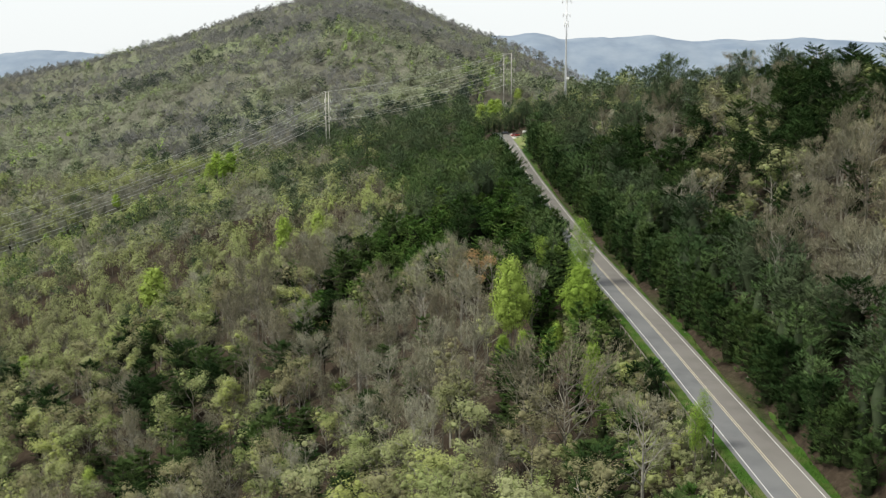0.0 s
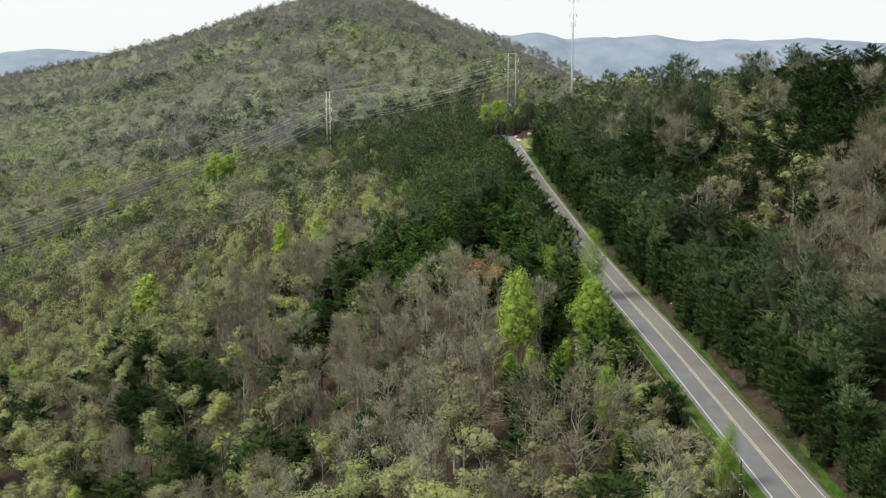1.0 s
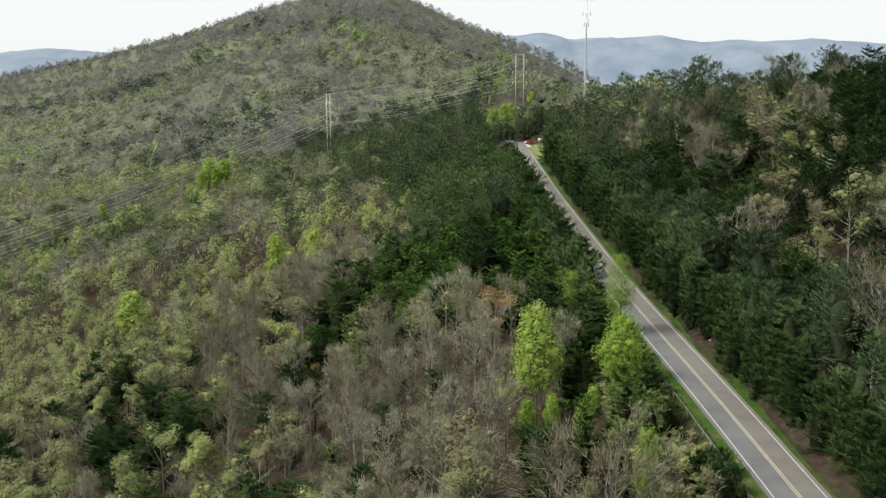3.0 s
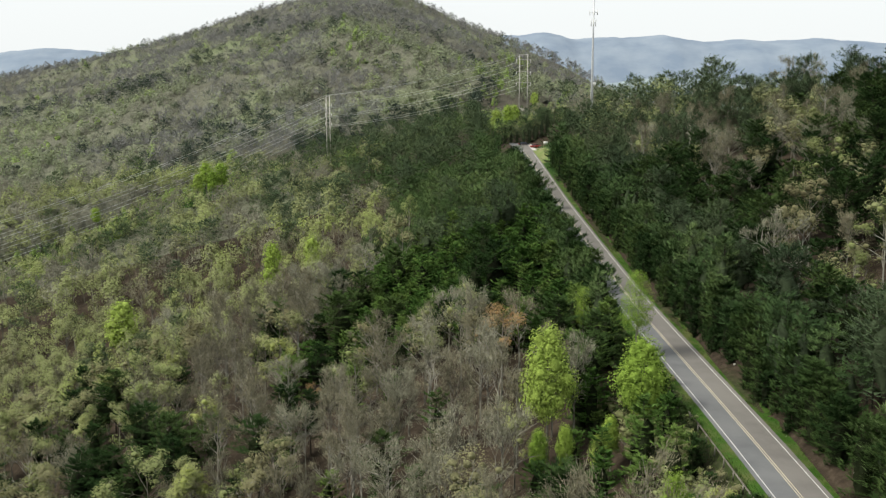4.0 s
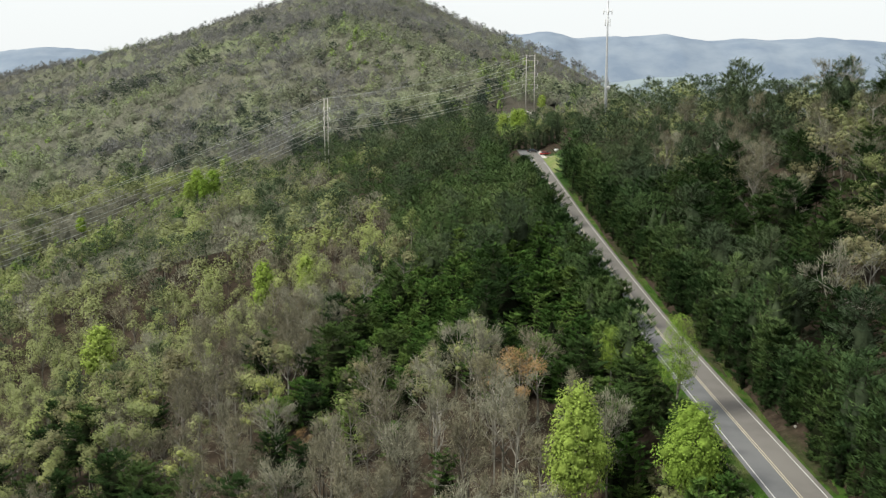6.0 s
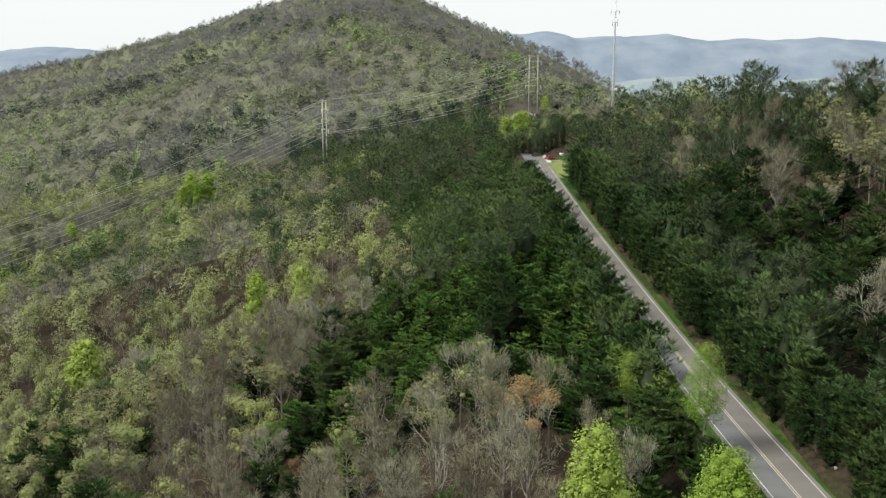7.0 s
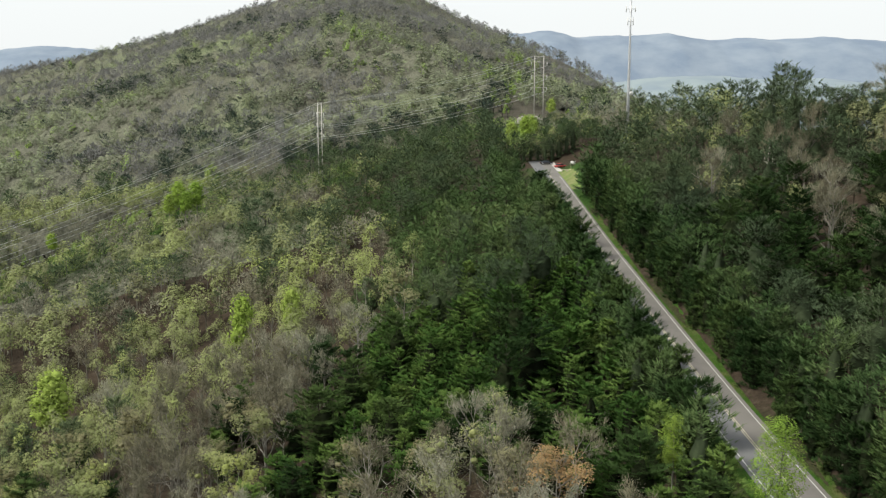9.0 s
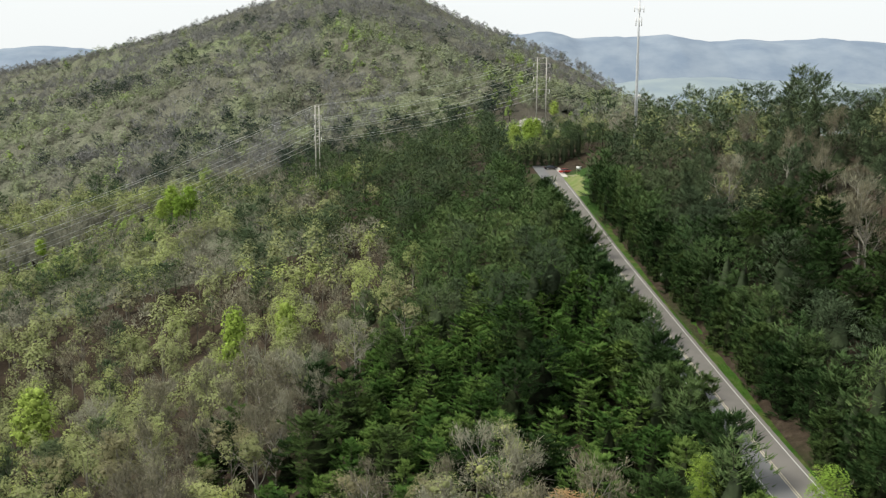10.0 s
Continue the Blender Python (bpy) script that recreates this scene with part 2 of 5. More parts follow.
def vnoise(x, y, size):
    u, v = np.asarray(x) / size + 500.3, np.asarray(y) / size + 500.7
    i, j = np.floor(u).astype(int), np.floor(v).astype(int)
    fu, fv = u - i, v - j
    fu, fv = fu * fu * (3 - 2 * fu), fv * fv * (3 - 2 * fv)
    g = lambda a, b: _LAT[(i + a) % 64, (j + b) % 64]
    return (g(0, 0) * (1 - fu) + g(1, 0) * fu) * (1 - fv) + (g(0, 1) * (1 - fu) + g(1, 1) * fu) * fv - 0.5


def road_x(y):
    return smooth_table(y, ROAD, 1)


def road_z(y):
    return smooth_table(y, ROAD, 2)


def ground_z(x, y):
    x, y = np.asarray(x, float), np.asarray(y, float)
    xr, zr = road_x(y), road_z(y)
    xc, zc = smooth_table(y, CREST, 1), smooth_table(y, CREST, 2)
    k, deep = smooth_table(y, FALL, 1), smooth_table(y, FALL, 2)
    d = np.maximum(xr - x, 0)
    west = zr - deep * (1 - np.exp(-k * d / deep))
    f = np.clip((x - xr) / np.maximum(xc - xr, 1), 0, 1)
    mid = zr + (zc - zr) * f ** 1.2
    e = np.maximum(x - xc, 0)
    drop = smooth_table(y, FALL, 3) * e + np.clip((y - 900) / 400, 0, 1) * 0.0008 * np.maximum(e - 120, 0) ** 2
    east = zc - 280 * np.tanh(drop / 280)
    z = np.where(x < xr, west, np.where(x < xc, mid, east))
    # spurs, hollows and small unevenness, none on the road
    away = np.abs(x - xr)
    wild = np.clip((away - 6) / 40, 0, 1)
    far = np.clip((y - 450) / 400, 0, 1)
    z = z + wild * (5 + 12 * far) * vnoise(x * 0.55 + y * 0.25, y, 85) * np.clip(away / 60, 0.3, 1.6)
    z = z + np.clip((away - 6) / 12, 0, 1) * 1.6 * vnoise(x, y, 13)
    # hollows under the mountain, a low spur that runs down to the valley and a dip below the wires
    z = z - 22 * np.exp(-((x + 232) / 50) ** 2 - ((y - 668) / 36) ** 2) - 20 * np.exp(-((x + 420) / 90) ** 2 - ((y - 1130) / 130) ** 2)
    for ax, ay, bx, by, rise, wide in ((-160, 398, -78, 446, 5.0, 10), (-215, 472, -150, 523, -8.0, 24)):
        ln = math.hypot(bx - ax, by - ay)
        along_it = ((x - ax) * (bx - ax) + (y - ay) * (by - ay)) / ln
        across = ((x - ax) * (by - ay) - (y - ay) * (bx - ax)) / ln
        z = z + rise * np.exp(-(across / wide) ** 2) * np.clip((along_it + 15) / 20, 0, 1) * np.clip((ln + 15 - along_it) / 25, 0, 1)
    # roadbed, level across, with a ditch and bank on the hill side and a shoulder on the valley side
    on = np.clip((y - 520) / -20, 0, 1)
    lot = np.clip((17 - np.hypot(x - 36, (y - 483) * 0.85)) / 6, 0, 1)
    z = z * (1 - lot) + (zr - 0.12) * lot
    bed = np.clip((9.0 - away) / 3.5, 0, 1) * on
    z = z * (1 - bed) + (zr - 0.12) * bed
    z = z + np.clip((x - xr - 6.2) / 3, 0, 1) * np.clip((16 - (x - xr)) / 6, 0, 1) * 1.3 * on
    return z


def grassy(x, y):
    off = np.asarray(x) - road_x(y)
    g = 0.6 * np.clip((off + 8) / 2, 0, 1) * np.clip((4.4 - off) / 0.6, 0, 1) * (np.asarray(y) < 480)
    # cleared strip below the power line
    ux, uy = -0.787, -0.617
    s = (np.asarray(x) - 46) * ux + (np.asarray(y) - 676) * uy
    c = np.abs((np.asarray(x) - 46) * -uy + (np.asarray(y) - 676) * ux)
    strip = np.clip((20 - c) / 5, 0, 1) * (s > 35)
    knoll = 0.25 * np.clip((20 - np.hypot(np.asarray(x) - 38, (np.asarray(y) - 640) * 0.5)) / 5, 0, 1)
    patch = np.clip((13 - np.hypot(np.asarray(x) - 38, (np.asarray(y) - 440) * 0.3)) / 3, 0, 1) * (off > 3)
    return np.maximum(np.maximum(g, strip), np.maximum(knoll, patch))


def mesh_object(name, verts, faces, mat, smooth=False):
    me = bpy.data.meshes.new(name)
    me.from_pydata([tuple(v) for v in verts], [], [tuple(f) for f in faces])
    me.materials.append(mat)
    if smooth:
        me.shade_smooth()
    return new(name, me)


def graded(lo, a, b, hi, fine, growth):
    left, right, s = [], [], fine
    v = a
    while v > lo:
        s *= growth
        v -= s
        left.append(v)
    s, v = fine, b
    while v < hi:
        s *= growth
        v += s
        right.append(v)
    return np.array(left[::-1] + list(np.arange(a, b + 0.01, fine)) + right)


gx = graded(-4500, -120, 110, 4500, 2.5, 1.05)
gy = graded(-400, 90, 470, 4900, 2.5, 1.03)
X, Y = np.meshgrid(gx, gy)
Z = ground_z(X, Y)
verts = np.stack([X, Y, Z], -1).reshape(-1, 3)
nx, ny = len(gx), len(gy)
ii = (np.arange(ny - 1)[:, None] * nx + np.arange(nx - 1)).ravel()
ground = mesh_object("ground", verts, np.stack([ii, ii + 1, ii + nx + 1, ii + nx], -1), M_GROUND, True)
att = ground.data.attributes.new("grass", 'FLOAT', 'POINT')
att.data.foreach_set("value", np.ascontiguousarray(grassy(X, Y).ravel(), dtype=np.float32))
att = ground.data.attributes.new("haze_knoll", 'FLOAT', 'POINT')        # paler: haze put into the mountain's colour, and the bare knoll
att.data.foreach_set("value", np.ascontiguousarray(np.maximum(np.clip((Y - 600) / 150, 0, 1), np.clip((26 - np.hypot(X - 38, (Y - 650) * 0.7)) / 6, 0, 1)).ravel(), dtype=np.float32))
tagged(ground, "wooded hillside with brown leaf litter and grassy verges", "ground", kind="structure")


def strip(name, mat, off_a, off_b, y0, y1, lift, step=4.0, label="", kind="structure", thick=0.0):
    ys = np.arange(y0, y1 + 0.1, step)
    xr, zr = road_x(ys), road_z(ys) + lift
    tx, ty = np.gradient(xr), np.gradient(ys)
    ln = np.hypot(tx, ty)
    nxv, nyv = ty / ln, -tx / ln
    v, f = [], []
    for i in range(len(ys)):
        for o in (off_a, off_b):
            v.append((xr[i] + nxv[i] * o, ys[i] + nyv[i] * o, zr[i]))
    for i in range(len(ys) - 1):
        f.append((2 * i, 2 * i + 1, 2 * i + 3, 2 * i + 2))
    ob = mesh_object(name, v, f, mat)
    tagged(ob, label, name.split("_")[0], kind=kind)
    return ob


road = strip("road", M_ROAD, -3.75, 0, 20, 500, 0.02, label="worn grey two-lane asphalt road along the hillside")
strip("road", M_ROAD2, 0, 3.75, 20, 500, 0.02, label="worn brownish-grey lane of the asphalt road")
strip("road_edge_line", M_WHITE, -3.17, -3.03, 20, 470, 0.026, label="worn white edge line painted on the asphalt")
strip("road_edge_line", M_WHITE, 3.03, 3.17, 20, 462, 0.026, label="worn white edge line painted on the asphalt")
strip("road_centre_line", M_YELLOW, -0.22, -0.09, 20, 470, 0.026, label="faded yellow double centre line on the asphalt")
strip("road_centre_line", M_YELLOW, 0.09, 0.22, 20, 470, 0.026, label="faded yellow double centre line on the asphalt")


def verge(off_a, wide, y0, y1, seed, label, mat=None):
    """Grass beside the asphalt with an uneven outer edge."""
    vr = np.random.default_rng(seed)
    ys = np.arange(y0, y1, 0.8)
    w = wide * (1 + 0.5 * vnoise(ys, ys * 0 + seed, 7) + 0.35 * vnoise(ys, ys * 0 + seed, 2)) + vr.normal(0, 0.06, len(ys))
    v, f = [], []
    for i, y in enumerate(ys):
        for u in (0.0, 0.5, 1.0):
            o = off_a + math.copysign(w[i] * u, off_a)
            x = float(road_x(y)) + o
            v.append((x, y, max(float(road_z(y)) - (0.02 if u == 0 else 0.06), float(ground_z(x, y)) + 0.03)))
        if i:
            for c in (0, 1):
                a = 3 * (i - 1) + c
                f.append((a, a + 1, a + 4, a + 3))
    ob = mesh_object("grass_verge", v, f, mat or M_GRASS, True)
    tagged(ob, label, "grass verge", kind="structure")


verge(3.7, 2.2, 60, 470, 3, "narrow green grass verge below the wooded bank")
verge(-3.7, 2.0, 60, 440, 4, "green and straw-coloured grass verge beside the guardrail")

verge(3.7, 8.0, 432, 470, 8, "pale green mown grass beside the parking place", M_LAWN)

# ---- trees ----
import itertools

def unit(v):
    return v / np.maximum(np.linalg.norm(v, axis=-1, keepdims=True), 1e-9)


def tube(p, q, r0, r1, n=3):
    """Tapered tube from p to q as triangles."""
    d = unit(q - p)
    a = unit(np.cross(d, (0.31, 0.95, 0.07)))
    b = np.cross(d, a)
    ang = np.arange(n) * 2 * np.pi / n
    ring = np.cos(ang)[:, None] * a + np.sin(ang)[:, None] * b
    lo, hi = p + ring * r0, q + ring * r1
    out = []
    for i in range(n):
        j = (i + 1) % n
        out += [(lo[i], lo[j], hi[j]), (lo[i], hi[j], hi[i])]
    return out


def facing(rng, at, middle, loose=0.55, up=0.45):
    """Normals that look out of the crown and up, as leaves turn to the light."""
    n = unit(at - middle) + (0, 0, up)
    return unit(n + rng.normal(0, loose, at.shape))


def slivers(rng, base, way, length, width, middle, loose=0.55):
    """Thin twigs: one triangle each."""
    side = unit(np.cross(way, facing(rng, base, middle, loose)))
    tip = base + way * length[:, None]
    w = (width / 2)[:, None]
    return np.stack([base - side * w, base + side * w, tip], 1)


def leaves(rng, at, size, middle, loose=0.55):
    """Leaf sprays: small triangles that face out of the crown."""
    n = len(at)
    nrm = facing(rng, at, middle, loose)
    a = unit(np.cross(nrm, rng.normal(size=(n, 3))))
    b = np.cross(nrm, a)
    s = (size * rng.uniform(0.6, 1.4, n))[:, None]
    return np.stack([at + a * s * 0.62, at - a * s * 0.45 + b * s * 0.5, at - a * s * 0.35 - b * s * 0.55], 1)


def ball_form():
    """A ball of 80 faces on 42 shared corners."""
    g = (1 + 5 ** 0.5) / 2
    v = [unit(np.array(p, float)) for p in ((-1, g, 0), (1, g, 0), (-1, -g, 0), (1, -g, 0), (0, -1, g), (0, 1, g), (0, -1, -g), (0, 1, -g), (g, 0, -1), (g, 0, 1), (-g, 0, -1), (-g, 0, 1))]
    f = [(a, b, c) for a, b, c in itertools.combinations(range(12), 3) if max(np.linalg.norm(v[a] - v[b]), np.linalg.norm(v[b] - v[c]), np.linalg.norm(v[a] - v[c])) < 1.1]
    f = [t if np.dot(np.cross(v[t[1]] - v[t[0]], v[t[2]] - v[t[0]]), v[t[0]]) > 0 else (t[0], t[2], t[1]) for t in f]
    mid, out = {}, []
    def half(a, b):
        k = (min(a, b), max(a, b))
        if k not in mid:
            mid[k] = len(v)
            v.append(unit(v[a] + v[b]))
        return mid[k]
    small = list(f)
    for a, b, c in f:
        x, y, z = half(a, b), half(b, c), half(c, a)
        out += [(a, x, z), (b, y, x), (c, z, y), (x, y, z)]
    return np.array(v), np.array(out), np.array(v[:12]), np.array(small)


BALL_V, BALL_F, ROUGH_V, ROUGH_F = ball_form()


def clumps(rng, at, size, fine, flat=0.8):
    """The dense inside of each lobe of a crown, as uneven lumps."""
    V, F = (BALL_V, BALL_F) if fine == 0 else (ROUGH_V, ROUGH_F)
    vs, fs = [], []
    for i, (p, r) in enumerate(zip(at, size)):
        vs.append(p + V * (r * (1 + rng.normal(0, 0.16, len(V))))[:, None] * (1, 1, flat))
        fs.append(F + i * len(V))
    return np.concatenate(vs), np.concatenate(fs)


def girth(f):
    """How wide a pine's crown is at a share f of its height: fullest below the middle, with a rounded, open top."""
    return np.where(f < 0.35, 0.72 + 0.8 * f, np.sqrt(np.clip(1 - ((f - 0.35) / 0.67) ** 2, 0, 1)))


def cone(rng, h, spread, low, rings, segs):
    """A core that stands for the shade inside a pine: an uneven, star-lobed mass round the stem."""
    f = np.linspace(0, 1, rings)
    az = np.arange(segs) * 2 * np.pi / segs
    Fm, A = np.meshgrid(f, az, indexing='ij')
    ph = rng.uniform(0, 6.28, 3)
    r = spread * (0.36 if segs > 8 else 0.32) * girth(Fm)
    r = r * (1 + 0.22 * np.sin(3 * A + ph[0] + 7 * Fm) + 0.16 * np.sin(5 * A + ph[1] - 11 * Fm) + rng.normal(0, 0.18, A.shape))
    z = h * (low + 0.03 + (0.72 - low) * Fm ** 0.9) + rng.normal(0, 0.02 * h, A.shape)
    verts = np.concatenate([np.stack([r * np.cos(A), r * np.sin(A), z], -1).reshape(-1, 3), [(0, 0, h * 0.78)]])
    faces = []
    for i in range(rings - 1):
        for j in range(segs):
            a, b = i * segs + j, i * segs + (j + 1) % segs
            faces += [(a, b, b + segs), (a, b + segs, a + segs)]
    top = (rings - 1) * segs
    faces += [(top + j, top + (j + 1) % segs, rings * segs) for j in range(segs)]
    return verts, np.array(faces)


def hardwood(rng, h, spread, limbs, twigs, leaf_n, leaf_s, twig_w=0.05, low=0.35, forks=2, dense=0.0):
    """Broadleaf in early spring: forked grey limbs, a haze of twigs and as many small leaves as leaf_n says."""
    wood, tips, ways = [], [], []
    bend = rng.normal(0, 0.03 * h, 2)
    def stem(t):
        return np.array([bend[0] * t * t, bend[1] * t * t, h * 0.9 * t])
    r = 0.013 * h + 0.03
    for i in range(4):
        wood += tube(stem(i / 4) - (0, 0, 0.6 if i == 0 else 0), stem((i + 1) / 4), r * (1 - i / 4.4), r * (1 - (i + 1) / 4.4), 4)
    for i in range(limbs):
        t = low + (0.97 - low) * (i + rng.uniform(0, 0.8)) / limbs
        az = i * 2.4 + rng.normal(0, 0.4)
        rise = rng.uniform(0.55, 1.1) + t * 0.4
        ln = spread * (1.12 - 0.62 * ((t - low) / (1 - low)) ** 1.5) * rng.uniform(0.75, 1.15)
        p = stem(t)
        way = unit(np.array([np.cos(az), np.sin(az), rise]))
        rr = r * 0.6 * (1.1 - t * 0.55)
        k = p
        for s in range(3):
            way = unit(way + rng.normal(0, 0.27, 3) + (0, 0, 0.08))
            q = k + way * ln / 3
            wood += tube(k, q, rr * (1 - s * 0.28), rr * (1 - (s + 1) * 0.28), 3)
            for _ in range(2):
                w2 = unit(way + rng.normal(0, 0.6, 3) + (0, 0, 0.25))
                l2 = ln * rng.uniform(0.22, 0.42)
                q2 = q + w2 * l2
                if forks:
                    blade = unit(np.cross(w2, rng.normal(size=3)))
                    for s2 in (blade, np.cross(w2, blade)):
                        wood.append((q - s2 * rr * 0.5, q + s2 * rr * 0.5, q2))
                for u in (0.45, 1.0):
                    tips.append(q + w2 * l2 * u)
                    ways.append(w2)
            k = q
    tips, ways = np.array(tips), np.array(ways)
    # the crown is a dome of rounded lobes on the outer forks, with gaps between
    middle = np.array([bend[0] * 0.5, bend[1] * 0.5, h * 0.5])
    share = np.clip(tips[:, 2] / h - 0.25, 0.02, 1.0) ** 1.6 * (0.4 + np.hypot(tips[:, 0], tips[:, 1]) / spread)
    seat = rng.choice(len(tips), min(len(tips), limbs * 2 + 2), replace=False, p=share / share.sum())
    size = spread * min(1.0, 6.5 / spread) * rng.uniform(0.22, 0.40, len(seat))
    pick = rng.integers(0, len(seat), twigs)
    base = tips[seat[pick]] + unit(rng.normal(size=(twigs, 3))) * (size[pick] * rng.uniform(0, 0.7, twigs))[:, None]
    tw = unit(unit(base - middle) + ways[seat[pick]] * 0.5 + rng.normal(0, 0.7, (twigs, 3)) + (0, 0, 0.15))
    tl = rng.uniform(0.5, 1.2, twigs) * size[pick] * 0.8 * min(1.0, 4.5 / spread)
    twig = slivers(rng, base, tw, tl, np.full(twigs, twig_w) * rng.uniform(0.6, 1.5, twigs), middle)
    leaf = np.zeros((0, 3, 3))
    if leaf_n:
        pk = rng.integers(0, len(seat), leaf_n)
        ball = unit(rng.normal(size=(leaf_n, 3)) + (0, 0, 0.35)) * (rng.uniform(0.25, 1.0, leaf_n) ** 0.35 * size[pk])[:, None]
        ball[:, 2] *= 0.8
        at = tips[seat[pk]] + ball + unit(tips[seat[pk]] - middle) * (0.3 * size[pk])[:, None]
        leaf = leaves(rng, at, leaf_s, 0.5 * tips[seat[pk]] + 0.5 * middle - (0, 0, 0.3), 0.17)
    core = None
    if dense:
        core = clumps(rng, tips[seat] + unit(tips[seat] - middle) * (0.2 * size)[:, None], size * dense, 0 if forks else 1)
    return np.array(wood), twig, leaf, core


def pine(rng, h, spread, whorls, tuft, size, low=0.12):
    """Pine: a stem, uneven whorls of limbs that turn up at the ends, and feathered sprays of needles along them."""
    wood, leaf = [], []
    r = 0.010 * h + 0.04
    bend = rng.normal(0, 0.035 * h, 2)
    def stem(t):
        return np.array([bend[0] * t * t, bend[1] * t * t, h * t])
    for i in range(3):
        wood += tube(stem(i / 3) - (0, 0, 0.6 if i == 0 else 0), stem((i + 1) / 3) * (1, 1, 0.97), r * (1 - i / 3.2), r * (1 - (i + 1) / 3.2), 4)
    up = np.array([0, 0, 1.0])
    lean, skew = rng.uniform(0, 6.28), rng.uniform(0.05, 0.28)
    for wv in range(whorls):
        f = wv / (whorls - 1)
        t = low + (0.95 - low) * f ** 0.8
        n = 5
        for j in range(n):
            az = wv * 1.1 + j * 2 * np.pi / n + rng.normal(0, 0.35)
            ln = spread * float(girth(f)) * (1 + skew * np.cos(az - lean)) * (rng.uniform(0.5, 1.25) if tuft > 60 else rng.uniform(0.65, 1.1)) + 0.10 * spread
            if rng.random() < 0.10:
                continue
            p = stem(t) + up * rng.normal(0, 0.22)
            way = unit(np.array([np.cos(az), np.sin(az), rng.uniform(-0.15, 0.22) + 0.3 * f]))
            side = unit(np.cross(way, up))
            q = p + way * ln + up * 0.12 * ln
            if ln > spread * 0.35:
                wood.append((p - side * r * 0.3, p + side * r * 0.3, q))
            m = max(3, int(tuft * (0.35 + 0.85 * ln / spread) * (2.2 if f > 0.7 else 1.0)))
            # side sprays leave the limb in turn; needles stand along each as on a feather
            sprays = 5 if tuft > 10 else 3
            which = rng.integers(0, sprays, m)
            root = 0.25 + 0.75 * which / (sprays - 1)
            turn = np.where(which == sprays - 1, 0.0, np.where(which % 2 == 0, 1.0, -1.0) * 0.9) + rng.normal(0, 0.12, m)
            axis = unit(way * np.cos(turn)[:, None] + side * np.sin(turn)[:, None] + up * (0.10 + 0.18 * root)[:, None])
            reach = 0.36 * ln * (1.15 - 0.45 * root) * rng.uniform(0, 1, m)
            at = p + way * (root * ln * 0.8)[:, None] + up * (0.12 * ln * root * root)[:, None] + axis * reach[:, None] + side * rng.normal(0, 0.04 * spread, m)[:, None] + up * rng.normal(0, (0.02 if tuft > 60 else 0.06) * spread, m)[:, None]
            wy = unit(axis + np.cross(axis, up) * (rng.choice((-0.7, 0.7), m) + rng.normal(0, 0.2, m))[:, None] + up * rng.uniform(-0.05, 0.45, m)[:, None])
            s = size * rng.uniform(0.65, 1.35, m) * (1 - 0.2 * f)
            sd = unit(np.cross(wy, facing(rng, at, stem(t) - up * 0.5 * spread, 0.18, 0.8)))
            leaf.append(np.stack([at - sd * (s * 0.15)[:, None], at + sd * (s * 0.15)[:, None], at + wy * (s * 1.5)[:, None]], 1))
    rings, segs = (9, 11) if tuft > 40 else (6, 8) if tuft > 8 else (4, 7)
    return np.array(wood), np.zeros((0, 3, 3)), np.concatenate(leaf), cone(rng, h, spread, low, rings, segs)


def leafy(rng, h, spread, limbs, leaf_n, leaf_s, foot=0.22):
    """Broadleaf in fresh full leaf: rounded lobes of leaves on rising limbs."""
    wood, twig, _, _ = hardwood(rng, h * 0.95, spread * 0.7, limbs, 60, 0, 0, low=foot)
    lobes = []
    for i in range(limbs * 3):
        t = (i + 0.5) / (limbs * 3)
        az = i * 2.4
        rad = spread * np.sin(np.pi * (0.22 + 0.70 * t)) * rng.uniform(0.35, 0.66)
        lobes.append((rad * np.cos(az), rad * np.sin(az), h * (foot + 0.08 + (0.82 - foot) * t), spread * rng.uniform(0.34, 0.48)))
    lobes = np.array(lobes)
    k = rng.integers(0, len(lobes), leaf_n)
    v = unit(rng.normal(size=(leaf_n, 3))) * (rng.uniform(0.35, 1.0, leaf_n) ** 0.5 * lobes[k, 3])[:, None]
    at = lobes[k, :3] + v
    # each lobe is lit as a ball of its own within the whole crown
    return wood, twig, leaves(rng, at, leaf_s, 0.5 * lobes[k, :3] + 0.5 * np.array([0, 0, h * 0.5]), 0.4), clumps(rng, lobes[:, :3], lobes[:, 3] * 0.42, 0, 0.9)


